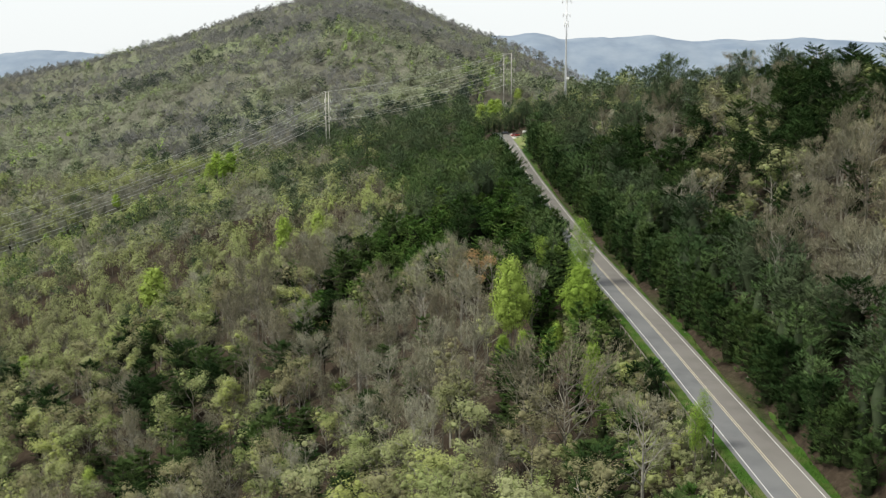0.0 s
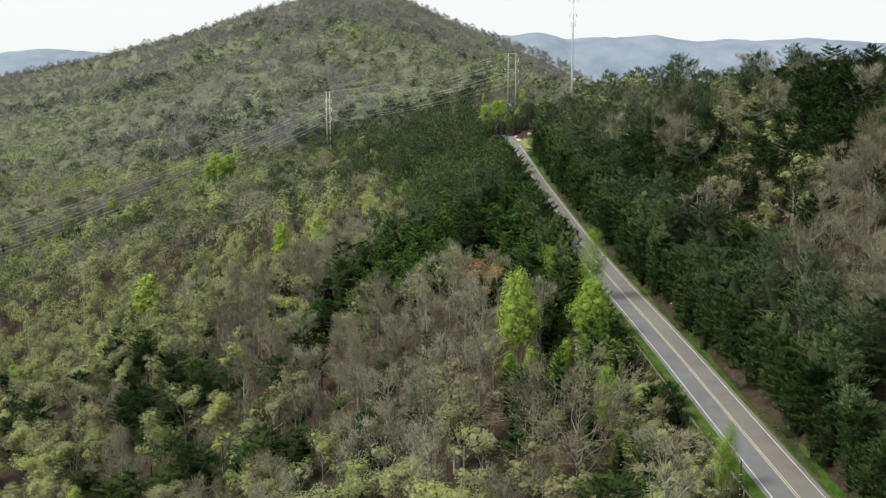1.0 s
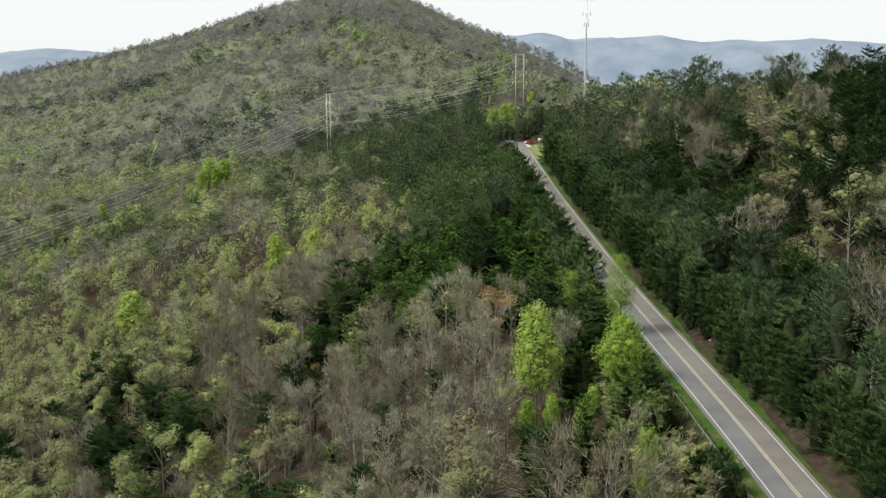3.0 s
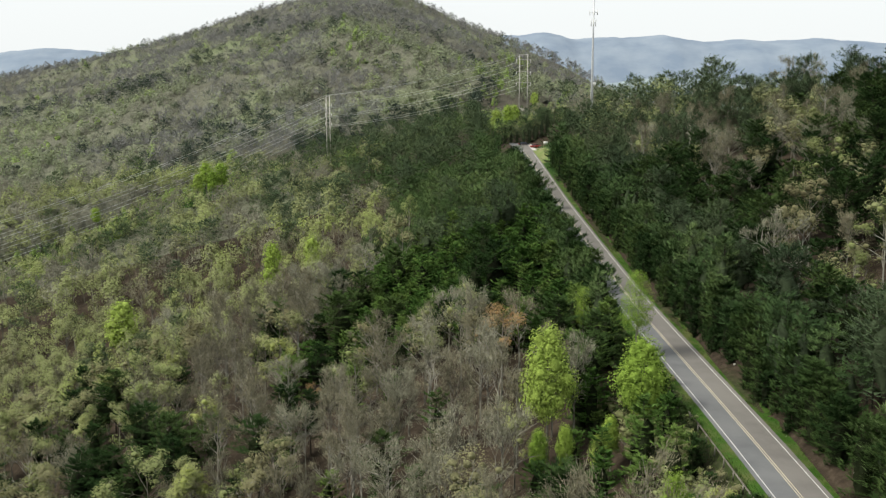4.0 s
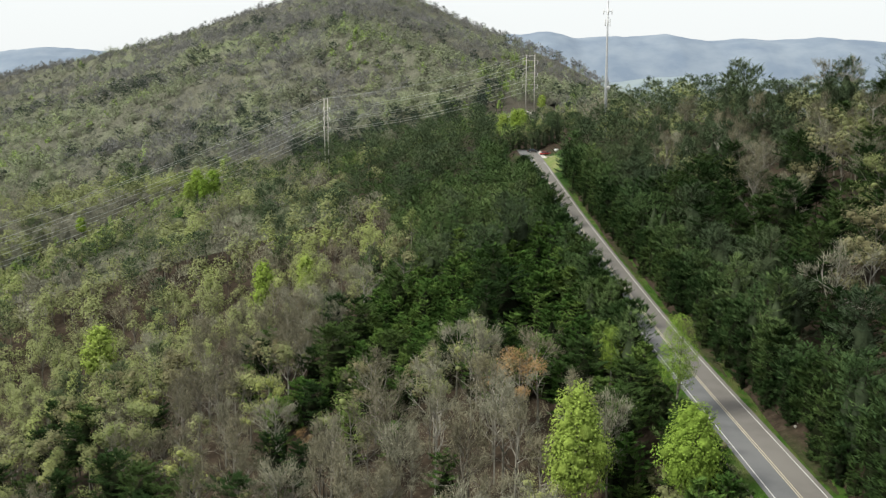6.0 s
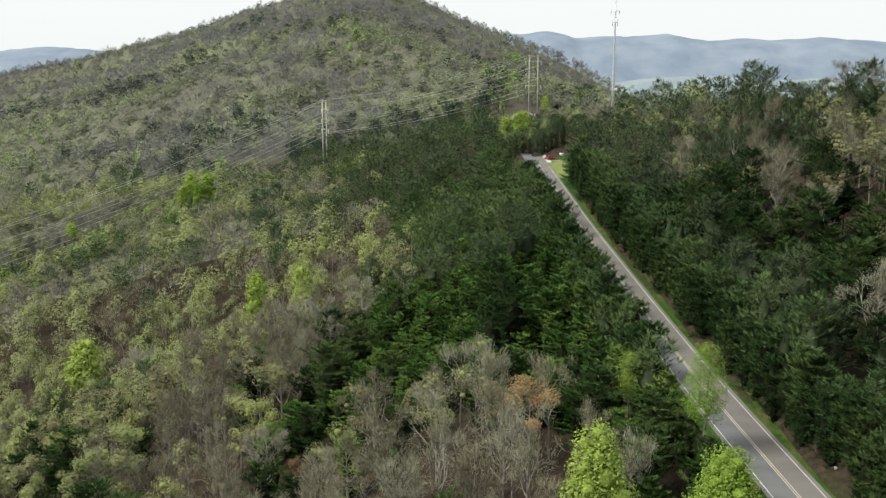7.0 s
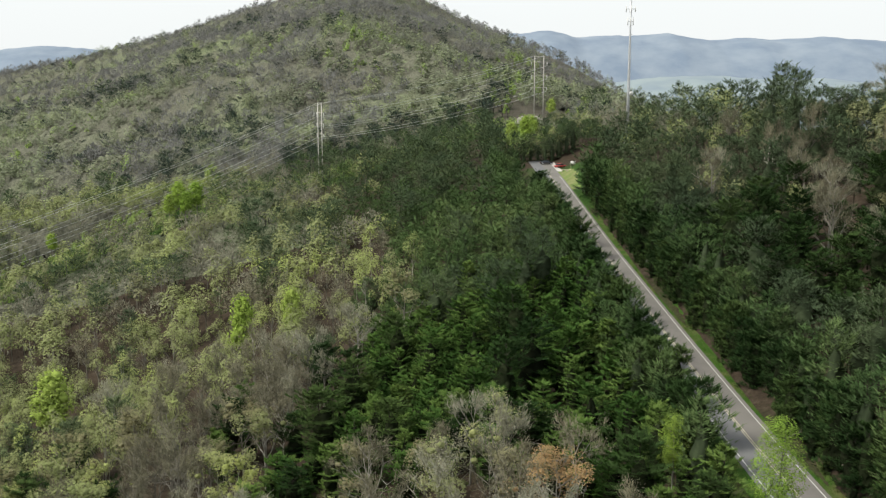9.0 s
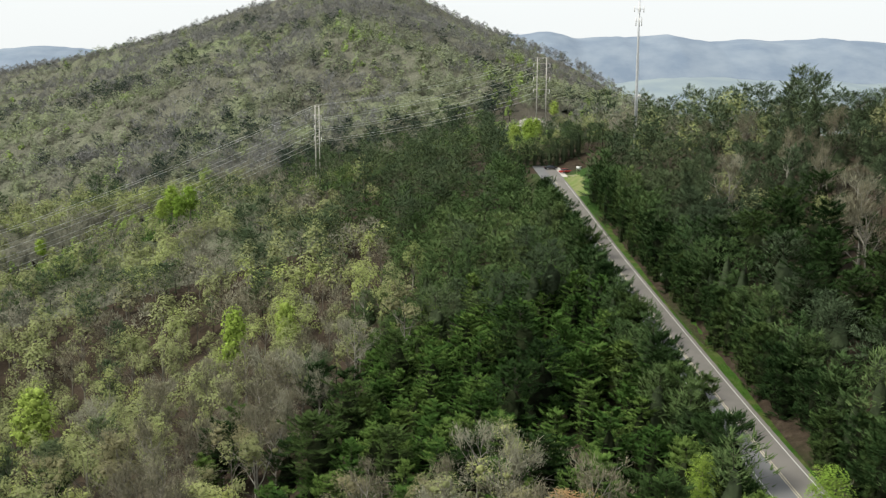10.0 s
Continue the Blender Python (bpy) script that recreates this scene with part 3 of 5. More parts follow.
def spring_crown(rng, h, spread, n, size, thin=0.0, full=0.25):
    """A broadleaf some way off: a pale stem with rising limbs, each with a loose, tall lobe of twig or leaf sprays."""
    lean = rng.normal(0, 0.05 * h, 2)
    wood = tube(np.array((0, 0, -0.6)), np.array((lean[0] * 0.4, lean[1] * 0.4, h * 0.58)), 0.012 * h, 0.007 * h, 3)
    count = int(rng.integers(7, 12))
    lobes = [(lean[0], lean[1], h * 0.88, spread * 0.26)]
    for i in range(count):
        az, u = i * 2.4 + rng.normal(0, 0.4), (i + rng.uniform(0, 1)) / count
        z = h * (0.46 + 0.38 * u)
        off = spread * rng.uniform(0.35, 0.82) * np.sqrt(1.05 - u * u)
        lobes.append((off * np.cos(az) + lean[0] * 0.6, off * np.sin(az) + lean[1] * 0.6, z, spread * rng.uniform(0.22, 0.36)))
    lobes = np.array(lobes)
    for x, y, z, r in lobes:
        p, q = np.array((lean[0] * 0.3, lean[1] * 0.3, h * rng.uniform(0.26, 0.46))), np.array((x, y, z + 0.4 * r))
        side = unit(np.cross(q - p, rng.normal(size=3))) * 0.007 * h
        wood += [(p - side, p + side, q), (p - np.cross(side, unit(q - p)), p + np.cross(side, unit(q - p)), q)]
    pk = rng.choice(len(lobes), n, p=lobes[:, 3] ** 2 / (lobes[:, 3] ** 2).sum())
    out = unit(rng.normal(size=(n, 3)) + (0, 0, 0.45))
    at = lobes[pk, :3] + out * (rng.uniform(0.05, 1.0, n) ** full * lobes[pk, 3])[:, None]
    heart = 0.7 * lobes[pk, :3] + 0.3 * np.array((0, 0, h * 0.45))
    if thin:
        way = unit(0.8 * out + 0.35 * unit(at - (0, 0, h * 0.25)) + (0, 0, 0.2) + rng.normal(0, 0.25, (n, 3)))
        return np.array(wood), slivers(rng, at - way * size * 0.7, way, size * rng.uniform(0.8, 1.5, n), thin * rng.uniform(0.6, 1.4, n), heart, 0.15), np.zeros((0, 3, 3))
    return np.array(wood), np.zeros((0, 3, 3)), leaves(rng, at, size, heart, 0.15)


def tri_mesh(name, tris, mat, tint=None):
    tris = np.asarray(tris, dtype=np.float32).reshape(-1, 3, 3)
    n = len(tris)
    me = bpy.data.meshes.new(name)
    me.vertices.add(3 * n)
    me.vertices.foreach_set("co", tris.ravel())
    me.loops.add(3 * n)
    me.loops.foreach_set("vertex_index", np.arange(3 * n, dtype=np.int32))
    me.polygons.add(n)
    me.polygons.foreach_set("loop_start", np.arange(0, 3 * n, 3, dtype=np.int32))
    if tint is not None:
        a = me.attributes.new("tint", 'FLOAT', 'POINT')
        a.data.foreach_set("value", np.repeat(np.asarray(tint, dtype=np.float32), 3))
    me.update(calc_edges=True)
    me.materials.append(mat)
    return me


def crown_mesh(leaf, twig, core, mat, twig_mat, core_slot=0):
    """Leaves, twigs and the smooth-shaded inside of one crown in one mesh."""
    bits = np.concatenate([leaf, twig]).astype(np.float32).reshape(-1, 3)
    tri = np.arange(len(bits), dtype=np.int32)
    co = bits
    if core is not None:
        co = np.concatenate([bits, core[0].astype(np.float32)])
        tri = np.concatenate([tri, (core[1] + len(bits)).ravel().astype(np.int32)])
    me = bpy.data.meshes.new("crown")
    me.vertices.add(len(co))
    me.vertices.foreach_set("co", co.ravel())
    me.loops.add(len(tri))
    me.loops.foreach_set("vertex_index", tri)
    n = len(tri) // 3
    me.polygons.add(n)
    me.polygons.foreach_set("loop_start", np.arange(0, 3 * n, 3, dtype=np.int32))
    me.materials.append(mat)
    me.materials.append(twig_mat)
    slot = np.zeros(n, np.int32)
    slot[len(leaf):len(leaf) + len(twig)] = 1
    slot[len(leaf) + len(twig):] = core_slot
    me.polygons.foreach_set("material_index", slot)
    smooth = np.zeros(n, bool)
    smooth[len(leaf) + len(twig):] = True
    me.update(calc_edges=True)
    me.polygons.foreach_set("use_smooth", smooth)
    return me


# kinds: how each is grown at four levels of fineness
CORES = {}


def grow(kind, rng, fine, v):
    """Wood, twigs, leaves and the dense inside of the crown."""
    forks = 2 if fine == 0 else 0
    if fine >= 2 and kind in ("bare", "bud", "fresh", "rust", "shrub", "sapling") or fine == 1 and kind in ("bare", "bud", "rust"):
        wide = {"bare": 5.3, "bud": 5.6, "fresh": 3.6, "rust": 3.6, "shrub": 2.2, "sapling": 1.8}[kind] * rng.uniform(0.75, 1.25) * (1.0, 1.0, 1.05, 1.15)[fine]
        tall = 4.5 if kind == "shrub" else rng.uniform(11, 16)
        twigs, length, thick = ((900, 0.7, 0.12), (900, 0.7, 0.12), (340, 0.95, 0.23), (100, 1.35, 0.52))[fine]
        sprays, size = ((900, 0.34), (900, 0.34), (340, 0.56), (100, 1.0))[fine]
        if kind == "bare":
            w, tw, _ = spring_crown(rng, tall, wide * 1.05, twigs, length, thick)
            return w, np.concatenate([tw, spring_crown(rng, tall, wide, sprays // 5, size * 0.7)[2]]), np.zeros((0, 3, 3)), None
        w, _, lf = spring_crown(rng, tall, wide, int(sprays * (1.5 if kind == "fresh" else 1.0)), size, 0.0, 0.2 if kind == "fresh" else 0.25)
        return w, np.zeros((0, 3, 3)), lf, None
    if kind == "bare":
        a = ((12, 1350, 800, 0.13), (7, 330, 480, 0.25))[fine]
        return hardwood(rng, rng.uniform(14, 18), rng.uniform(4.5, 5.8), a[0], a[1], a[2], a[3], (0.07, 0.10)[fine], forks=forks, dense=(0.0, 0.40)[fine])
    if kind == "bud":
        a = ((9, 420, 1950, 0.215), (7, 90, 760, 0.36))[fine]
        return hardwood(rng, rng.uniform(13, 17), rng.uniform(4.3, 5.6), a[0], a[1], a[2], a[3], (0.05, 0.08)[fine], forks=forks, dense=0.30)
    if kind == "fresh":
        a = ((9, 9500, 0.20), (6, 2600, 0.32))[fine]
        return leafy(rng, rng.uniform(13.5, 15.5), rng.uniform(3.5, 4.3), *a, foot=0.32)
    if kind == "rust":
        a = ((9, 260, 3200, 0.15), (6, 100, 420, 0.42))[fine]
        return hardwood(rng, rng.uniform(13, 15), rng.uniform(3.4, 4.0), a[0], a[1], a[2], a[3], forks=forks, dense=0.18)
    if kind == "old":
        a = ((24, 4200, 500, 0.13), (9, 400, 200, 0.3), (9, 200, 100, 0.3), (9, 200, 100, 0.3))[fine]
        return hardwood(rng, 12.0, 8.4, a[0], a[1], a[2], a[3], 0.055, low=0.2, forks=2)
    if kind == "young":
        a = ((9, 50, 0.40), (8, 26, 0.50), (6, 9, 0.90), (3, 4, 1.6))[fine]
        return pine(rng, rng.uniform(6.5, 9), rng.uniform(2.2, 2.9), *a, low=0.03)
    if kind == "sapling":
        a = ((9, 9000, 0.10), (5, 300, 0.36))[fine]
        return leafy(rng, rng.uniform(12, 13), rng.uniform(2.3, 2.7), *a, foot=0.3)[:3] + (None,)
    if kind == "shrub":
        a = ((6, 160, 620, 0.17), (5, 60, 160, 0.32))[fine]
        return hardwood(rng, rng.uniform(4, 5), rng.uniform(2.0, 2.6), a[0], a[1], a[2], a[3], low=0.08, forks=forks, dense=0.45)
    if kind == "scrub":
        a = ((9, 64, 0.45), (8, 22, 0.54), (7, 9, 0.88), (4, 5, 1.6))[fine]
        return pine(rng, rng.uniform(8.5, 12.5), rng.uniform(2.3, 3.2), *a, low=0.08)
    a = ((10, 82, 0.45), (9, 38, 0.52), (8, 12, 0.90), (5, 12, 0.95))[fine]
    return pine(rng, rng.uniform(11.0, 16), rng.uniform(3.4, 4.8), *a, low=rng.uniform(0.2, 0.4))


KINDS = ("bare", "bud", "pine", "fresh", "rust", "young", "sapling", "scrub", "shrub", "old")
VARIANTS = {"bare": 7, "bud": 7, "pine": 7, "fresh": 4, "rust": 2, "young": 4, "sapling": 3, "scrub": 6, "shrub": 4, "old": 2}
SHAPES = {}
for fine in range(4):
    for kind in KINDS:
        for v in range(VARIANTS[kind]):
            w, tw, lf, core = grow(kind, np.random.default_rng(100 * v + 7 * KINDS.index(kind) + 1000 * fine), fine, v)
            if fine >= 2:
                w = w[:18] if kind in ("bare", "bud", "fresh", "rust") else w[:8]      # far off, only the stem and main limbs count
            SHAPES[kind, fine, v] = (w, tw, lf)
            if core is not None and fine < 2:
                CORES[kind, fine, v] = core
LABELS = {
    "bare": ("grey leafless hardwood tree with fine bare twigs", "bare_tree"),
    "bud": ("hardwood tree with sparse olive-yellow spring buds", "budding_tree"),
    "pine": ("dark green pine tree with feathery needled limbs", "pine_tree"),
    "fresh": ("broadleaf tree in bright fresh green leaf", "leafy_tree"),
    "young": ("young bushy green pine with branches to the ground", "young_pine"),
    "scrub": ("bushy mid-green pine growing densely below the road", "bushy_pine"),
    "shrub": ("low yellow-olive shrub on the slope below the road", "shrub"),
    "sapling": ("slender young tree with thin pale yellow-green leaves", "sapling"),
    "old": ("broad old hardwood with pale spreading bare limbs", "spreading_tree"),
    "rust": ("hardwood tree with rusty orange-brown young leaves", "rusty_tree"),
}
CROWN = {"bare": "twig", "bud": "bud", "pine": "pine", "fresh": "fresh", "rust": "rust", "young": "pine", "sapling": "fresh", "scrub": "scrub", "shrub": "bud", "old": "twig"}
MASTER = {}


def plant(kind, fine, v, x, y, scale, turn, tall=1.0):
    """One tree that can be picked out: an empty at its foot with trunk, twigs and crown."""
    key = (kind, fine, v)
    if key not in MASTER:
        w, tw, lf = SHAPES[key]
        parts = [("trunk", tri_mesh("trunk", w, M_LEAF["pinebark" if CROWN[kind] in ("pine", "scrub") else "bark", False]))]
        crown = M_LEAF[CROWN[kind], False]
        # pine cores take the dark colour that imitates shade among the boughs
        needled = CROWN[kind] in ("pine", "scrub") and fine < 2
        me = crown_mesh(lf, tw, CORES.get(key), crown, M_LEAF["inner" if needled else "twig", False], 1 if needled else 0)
        parts.append(("crown", me))
        MASTER[key] = parts
    root = new(LABELS[kind][1])
    root.empty_display_size = 0.5
    root.matrix_world = Matrix.Translation((x, y, float(ground_z(x, y)) - 0.1)) @ Matrix.Rotation(turn, 4, 'Z') @ Matrix.Diagonal((scale, scale, scale * tall, 1))
    for nm, me in MASTER[key]:
        new(nm, me).parent = root
    tagged(root, LABELS[kind][0], "shrub" if kind == "shrub" else "tree", "shrubs on the slope" if kind == "shrub" else "trees on the hillside")
    return root


# ---- where the trees stand ----
def near_any(x, y, discs):
    """How far inside the nearest of some round groves a place lies, 0 to 1."""
    out = np.zeros_like(x)
    for cx, cy, r in discs:
        out = np.maximum(out, np.clip((r * (1.15 + 0.5 * vnoise(x, y, 9)) - np.hypot(x - cx, y - cy)) / 4, 0, 1))
    return out


PINE_GROVES = [(20, 196, 9), (27, 182, 9), (30, 205, 8), (31, 168, 7), (26, 215, 9), (-63, 254, 15), (-31, 203, 8), (-16, 181, 7), (-59, 209, 13), (23, 132, 8),
               (29, 156, 8), (18, 181, 11), (-96, 275, 8), (45, 850, 12), (42, 790, 12), (86, 388, 8), (93, 376, 8), (100, 364, 7), (113, 343, 8), (120, 328, 8), (126, 312, 7)]
BARE_GROVES = [(66, 165, 13), (68, 195, 13), (62, 150, 9), (70, 150, 12), (74, 180, 15), (78, 205, 13), (60, 226, 8), (62, 283, 6), (87, 286, 7), (89, 215, 14), (72, 318, 7)]

# stands on the far slopes: x, y, half width, half depth
MOUNTAIN_PINES = [(-237, 1056, 25, 36), (-205, 1241, 15, 110), (-247, 1050, 11, 29), (-212, 1076, 14, 25), (-130, 1061, 7, 42), (-101, 1027, 7, 77),
                  (-154, 1056, 11, 23), (-90, 862, 9, 21), (-73, 824, 6, 14), (-33, 1117, 14, 13), (-5, 1112, 14, 13), (-35, 823, 6, 14),
                  (-37, 776, 4, 13), (19, 914, 11, 110), (24, 717, 7, 20), (3, 719, 9, 12), (-269, 966, 23, 54), (-287, 931, 10, 26),
                  (-533, 1273, 11, 83), (-345, 939, 18, 25), (-296, 889, 6, 20)]
SLOPE_PINES = [(-205, 798, 5, 17), (-211, 692, 4, 10), (-154, 671, 12, 22), (-142, 718, 13, 31), (-120, 731, 15, 27), (-100, 746, 11, 16),
               (-136, 779, 10, 16), (-87, 759, 8, 9), (-156, 592, 6, 47), (-74, 508, 6, 25), (-68, 461, 8, 22), (-55, 418, 4, 15),
               (-52, 464, 6, 18), (-39, 475, 8, 31), (-41, 587, 11, 70)]
VALLEY_PINES = [(-134, 483, 10, 14), (-138, 473, 6, 12), (-106, 448, 4, 9), (-96, 435, 3, 7), (-88, 440, 4, 11), (-129, 413, 4, 8),
                (-145, 405, 3, 9), (-111, 422, 4, 8), (-45, 306, 4, 12), (-25, 284, 4, 7)]
BARE_ZONES = [(-124, 933, 26, 110), (-92, 1280, 63, 110), (8, 1444, 45, 110), (-315, 1225, 56, 110), (-410, 1140, 51, 110), (-198, 773, 21, 65),
              (-56, 746, 34, 29), (-68, 796, 20, 19), (-151, 453, 12, 18), (-93, 630, 15, 41), (-81, 463, 11, 17), (-99, 418, 7, 10),
              (-67, 405, 8, 15), (-30, 351, 6, 27), (-33, 308, 7, 17), (-16, 338, 5, 28), (-105, 393, 9, 9)]
GREEN_ZONES = [(-67, 953, 18, 98), (-49, 1093, 23, 23), (-58, 827, 13, 32), (-5, 950, 17, 110), (-12, 788, 16, 21), (-18, 736, 18, 15),
               (28, 739, 15, 32), (62, 1152, 14, 61), (-252, 903, 14, 27), (-273, 850, 27, 22), (-296, 772, 26, 62), (-197, 697, 11, 15),
               (-158, 938, 7, 77), (-201, 872, 9, 15), (-236, 619, 17, 53), (4, 937, 12, 110)]
OLIVE_ZONES = [(-167, 510, 16, 13), (-175, 493, 10, 12), (-153, 519, 11, 11), (-133, 523, 5, 9), (-101, 466, 9, 17), (-136, 424, 11, 14),
               (-121, 418, 6, 11), (-83, 395, 9, 12), (-16, 360, 6, 17), (-50, 469, 5, 17), (-15, 436, 4, 11)]


def in_zones(x, y, zones):
    """How far inside the nearest of some long stands a place lies, 0 to 1, with ragged edges."""
    out = np.zeros_like(x)
    for cx, cy, rx, ry in zones:
        out = np.maximum(out, np.clip((1.1 + 0.6 * vnoise(x, y, 14) - np.hypot((x - cx) / rx, (y - cy) / ry)) * 3, 0, 1))
    return out


def mix_at(x, y):
    """Share of each kind by the lie of the land: pines along the road and on the ridge, hardwoods on the flanks."""
    off = x - road_x(y)
    n1, n2 = vnoise(x, y, 34) + 0.5, vnoise(x + 900, y, 21) + 0.5
    south = np.interp(x, [-60, -35, -28, -11, 0, 8, 15, 20, 25, 32], [275, 269, 265, 263, 262, 252, 237, 205, 175, 140])
    west = np.interp(y, [255, 270, 285, 300, 345, 365, 430, 480, 520, 560, 640], [-50, -50, -36, -22, -25, -20, -24, -42, -58, -78, -92])
    band = np.clip((y - south) / 6, 0, 1) * np.clip((x - west) / 6, 0, 1) * (off < 0) * np.clip((705 - y) / 20, 0, 1)
    hill = (off > 0) * np.clip((620 - y) / 60, 0, 1)
    bare_spot = near_any(x, y, BARE_GROVES)
    far = np.clip((y - 560) / 200, 0, 1)
    top = np.clip((ground_z(x, y) - 95) / 25, 0, 1)
    spur = np.clip(1.5 - np.abs(x - road_x(y) - 30) / 75, 0, 1) * np.clip((y - 640) / 60, 0, 1) * np.clip((1120 - y) / 80, 0, 1)
    p_pine = (0.08 + 0.30 * (n2 > 0.70)) * (1 - 0.7 * far) + band * np.where(y > 480, 0.90, 0.97) + hill * np.where(off > 20, 0.80 - 0.40 * n1 - 0.25 * np.clip((y - 400) / 40, 0, 1), 0.90)
    p_pine = np.maximum(p_pine, near_any(x, y, PINE_GROVES))
    green, grey = np.maximum(in_zones(x, y, GREEN_ZONES), in_zones(x, y, OLIVE_ZONES)), in_zones(x, y, BARE_ZONES)
    stand = np.maximum(np.maximum(in_zones(x, y, MOUNTAIN_PINES), in_zones(x, y, SLOPE_PINES)), in_zones(x, y, VALLEY_PINES))
    p_pine = np.maximum(p_pine * (1 - 0.6 * np.maximum(green, grey) * (1 - band)), 0.85 * stand)
    p_pine = p_pine * (1 - 0.97 * bare_spot)
    p_fresh = 0.3 * in_zones(x, y, GREEN_ZONES) * (1 - stand) + (0.003 + 0.003 * far + 0.02 * spur) * (1 - top) * (1 - band) * (y > 330) * ((off < 0) | (y > 620))
    p_rust = 0.0 * x
    rest = np.clip(1 - p_pine - p_fresh, 0.004, 1)
    middle = np.clip(1 - np.hypot((x + 3) / 22, (y - 218) / 42), 0, 1)
    b = 0.02 + 0.75 * n1 + 0.8 * middle + 0.5 * bare_spot + 0.45 * top + 0.45 * np.clip((y - 850) / 250, 0, 1) + 0.05 * hill - 1.0 * spur - 0.6 * np.clip((172 - y) / 15, 0, 1) * (x < 30)
    b = b - 0.35 * np.clip((-x - 45) / 40, 0, 1) * np.clip((470 - y) / 60, 0, 1)
    b = b - 0.22 * np.clip((-x - 120) / 80, 0, 1) * np.clip((900 - y) / 200, 0, 1)
    b = b + far * (1.5 * vnoise(x, y, 95) + 0.6 * vnoise(x + 300, y, 40) - 0.1)
    b = np.clip(b, 0.05, 0.95) * (1 - 0.85 * green)
    b = np.maximum(b, 0.9 * grey * (1 - green))
    w = np.stack([rest * b, rest * (1 - b), p_pine, p_fresh, p_rust, 0 * x], -1)
    return w / w.sum(-1, keepdims=True)


def spots(rng, y0, y1, gap, x_of):
    """Loose rows of standing places with a random shift."""
    out = []
    y = y0
    while y < y1:
        lo, hi = x_of(y)
        x = lo + rng.uniform(0, gap)
        while x < hi:
            out.append((x + rng.normal(0, gap * 0.34), y + rng.normal(0, gap * 0.4)))
            x += gap * rng.uniform(0.8, 1.25)
        y += gap * 0.92
    return np.array(out)


def keep_clear(x, y):
    """No trees on the road, its verges, the parking place and the strip below the wires."""
    off = x - road_x(y)
    near = np.where(y < 150, 14.0, 9.5)
    ok = ~((off > -near) & (off < 13.0) & (y < 480)) & ~((off > -15) & (off < 17) & (y > 424) & (y < 484))
    ux, uy = -0.787, -0.617
    c = np.abs((x - 46) * -uy + (y - 676) * ux)
    s = (x - 46) * ux + (y - 676) * uy
    ok &= ~((c < 15) & (s > -30) & (s < 500)) & (np.hypot(x + 108, (y - 527) * 0.8) > 12)
    ok &= (np.hypot(x - 36, (y - 482) * 0.85) > 15) & (np.hypot(x - 38, (y - 640) * 0.5) > 17)
    return ok


rng = np.random.default_rng(5)
FIRST = [   # trees that stand out: kind, x, y, scale, shape
    ("fresh", 14.6, 200.5, 1.22, 0), ("fresh", 12.6, 194.0, 0.5, 1), ("fresh", 16.3, 192.0, 0.45, 2), ("fresh", 27.1, 192.4, 1.08, 3),
    ("fresh", 22.6, 190.5, 0.46, 1), ("fresh", 24.5, 159.2, 0.6, 2), ("fresh", -42.0, 366.2, 0.9, 1), ("fresh", -53.6, 362.7, 1.2, 0),
    ("fresh", -113.5, 541, 1.15, 3), ("fresh", -106, 540, 1.2, 1), ("fresh", -109.5, 535, 1.0, 0), ("fresh", -117, 538, 0.85, 2), ("fresh", -97.3, 352.1, 1.5, 3), ("fresh", -78.4, 223.8, 0.6, 1),
    ("fresh", -137, 336, 0.75, 2), ("fresh", -145, 502, 0.8, 0), ("fresh", -164, 533, 0.8, 1), ("rust", 9.4, 232.0, 1.25, 0),
    ("scrub", 12.0, 189.5, 0.8, 0), ("scrub", 17.8, 194.5, 0.8, 1), ("scrub", 20.6, 187.0, 0.75, 2), ("scrub", 25.6, 186.0, 0.85, 3), ("scrub", 29.6, 186.5, 0.8, 4), ("scrub", 14.8, 185.5, 0.7, 5),
    ("scrub", 27.0, 164.0, 0.75, 0), ("scrub", 23.0, 163.5, 0.7, 1), ("scrub", 28.2, 175.0, 0.85, 2), ("scrub", 24.0, 176.0, 0.8, 3), ("scrub", 19.6, 178.0, 0.85, 4), ("scrub", 30.4, 194.0, 0.7, 5),
    ("scrub", 27.5, 155.0, 0.7, 5), ("scrub", 24.8, 150.0, 0.65, 2), ("scrub", 28.4, 210.0, 0.8, 1), ("scrub", 28.0, 145.0, 0.75, 0), ("scrub", 26.5, 136.5, 0.6, 3), ("scrub", 30.0, 119.0, 0.6, 4),
    ("old", 19.3, 151.0, 1.3, 0), ("old", 9.0, 148.0, 0.75, 1), ("sapling", 30.6, 216.5, 1.45, 0), ("sapling", 33.6, 129.5, 0.62, 1), ("sapling", 34.8, 130.6, 0.58, 2),
    ("sapling", 24.9, 239, 1.0, 1), ("sapling", 20.5, 187.5, 0.72, 2), ("fresh", 29, 545, 1.0, 0), ("fresh", 24, 551, 0.9, 1), ("fresh", 33, 556, 0.85, 2), ("fresh", 52, 668, 0.8, 3),
    ("rust", -28.5, 261.3, 0.55, 1), ("bud", -12.9, 336.3, 1.15, 1), ("bud", -12.7, 389, 1.1, 2),
]
counts, extra = {}, []


def settle(kind, fine, v, x, y, sc, turn, tall=1.0):
    """The first 300 of a kind stand as trees of their own, the rest join the woods."""
    counts[kind] = counts.get(kind, 0) + 1
    if counts[kind] <= 300 and y < 420:
        plant(kind, 0 if y < 350 else fine, v, x, y, sc, turn, tall)
    else:
        extra.append((kind, max(fine, 2 if y > 388 and kind in ("pine", "scrub", "young") else 1), v, x, y, sc, turn))


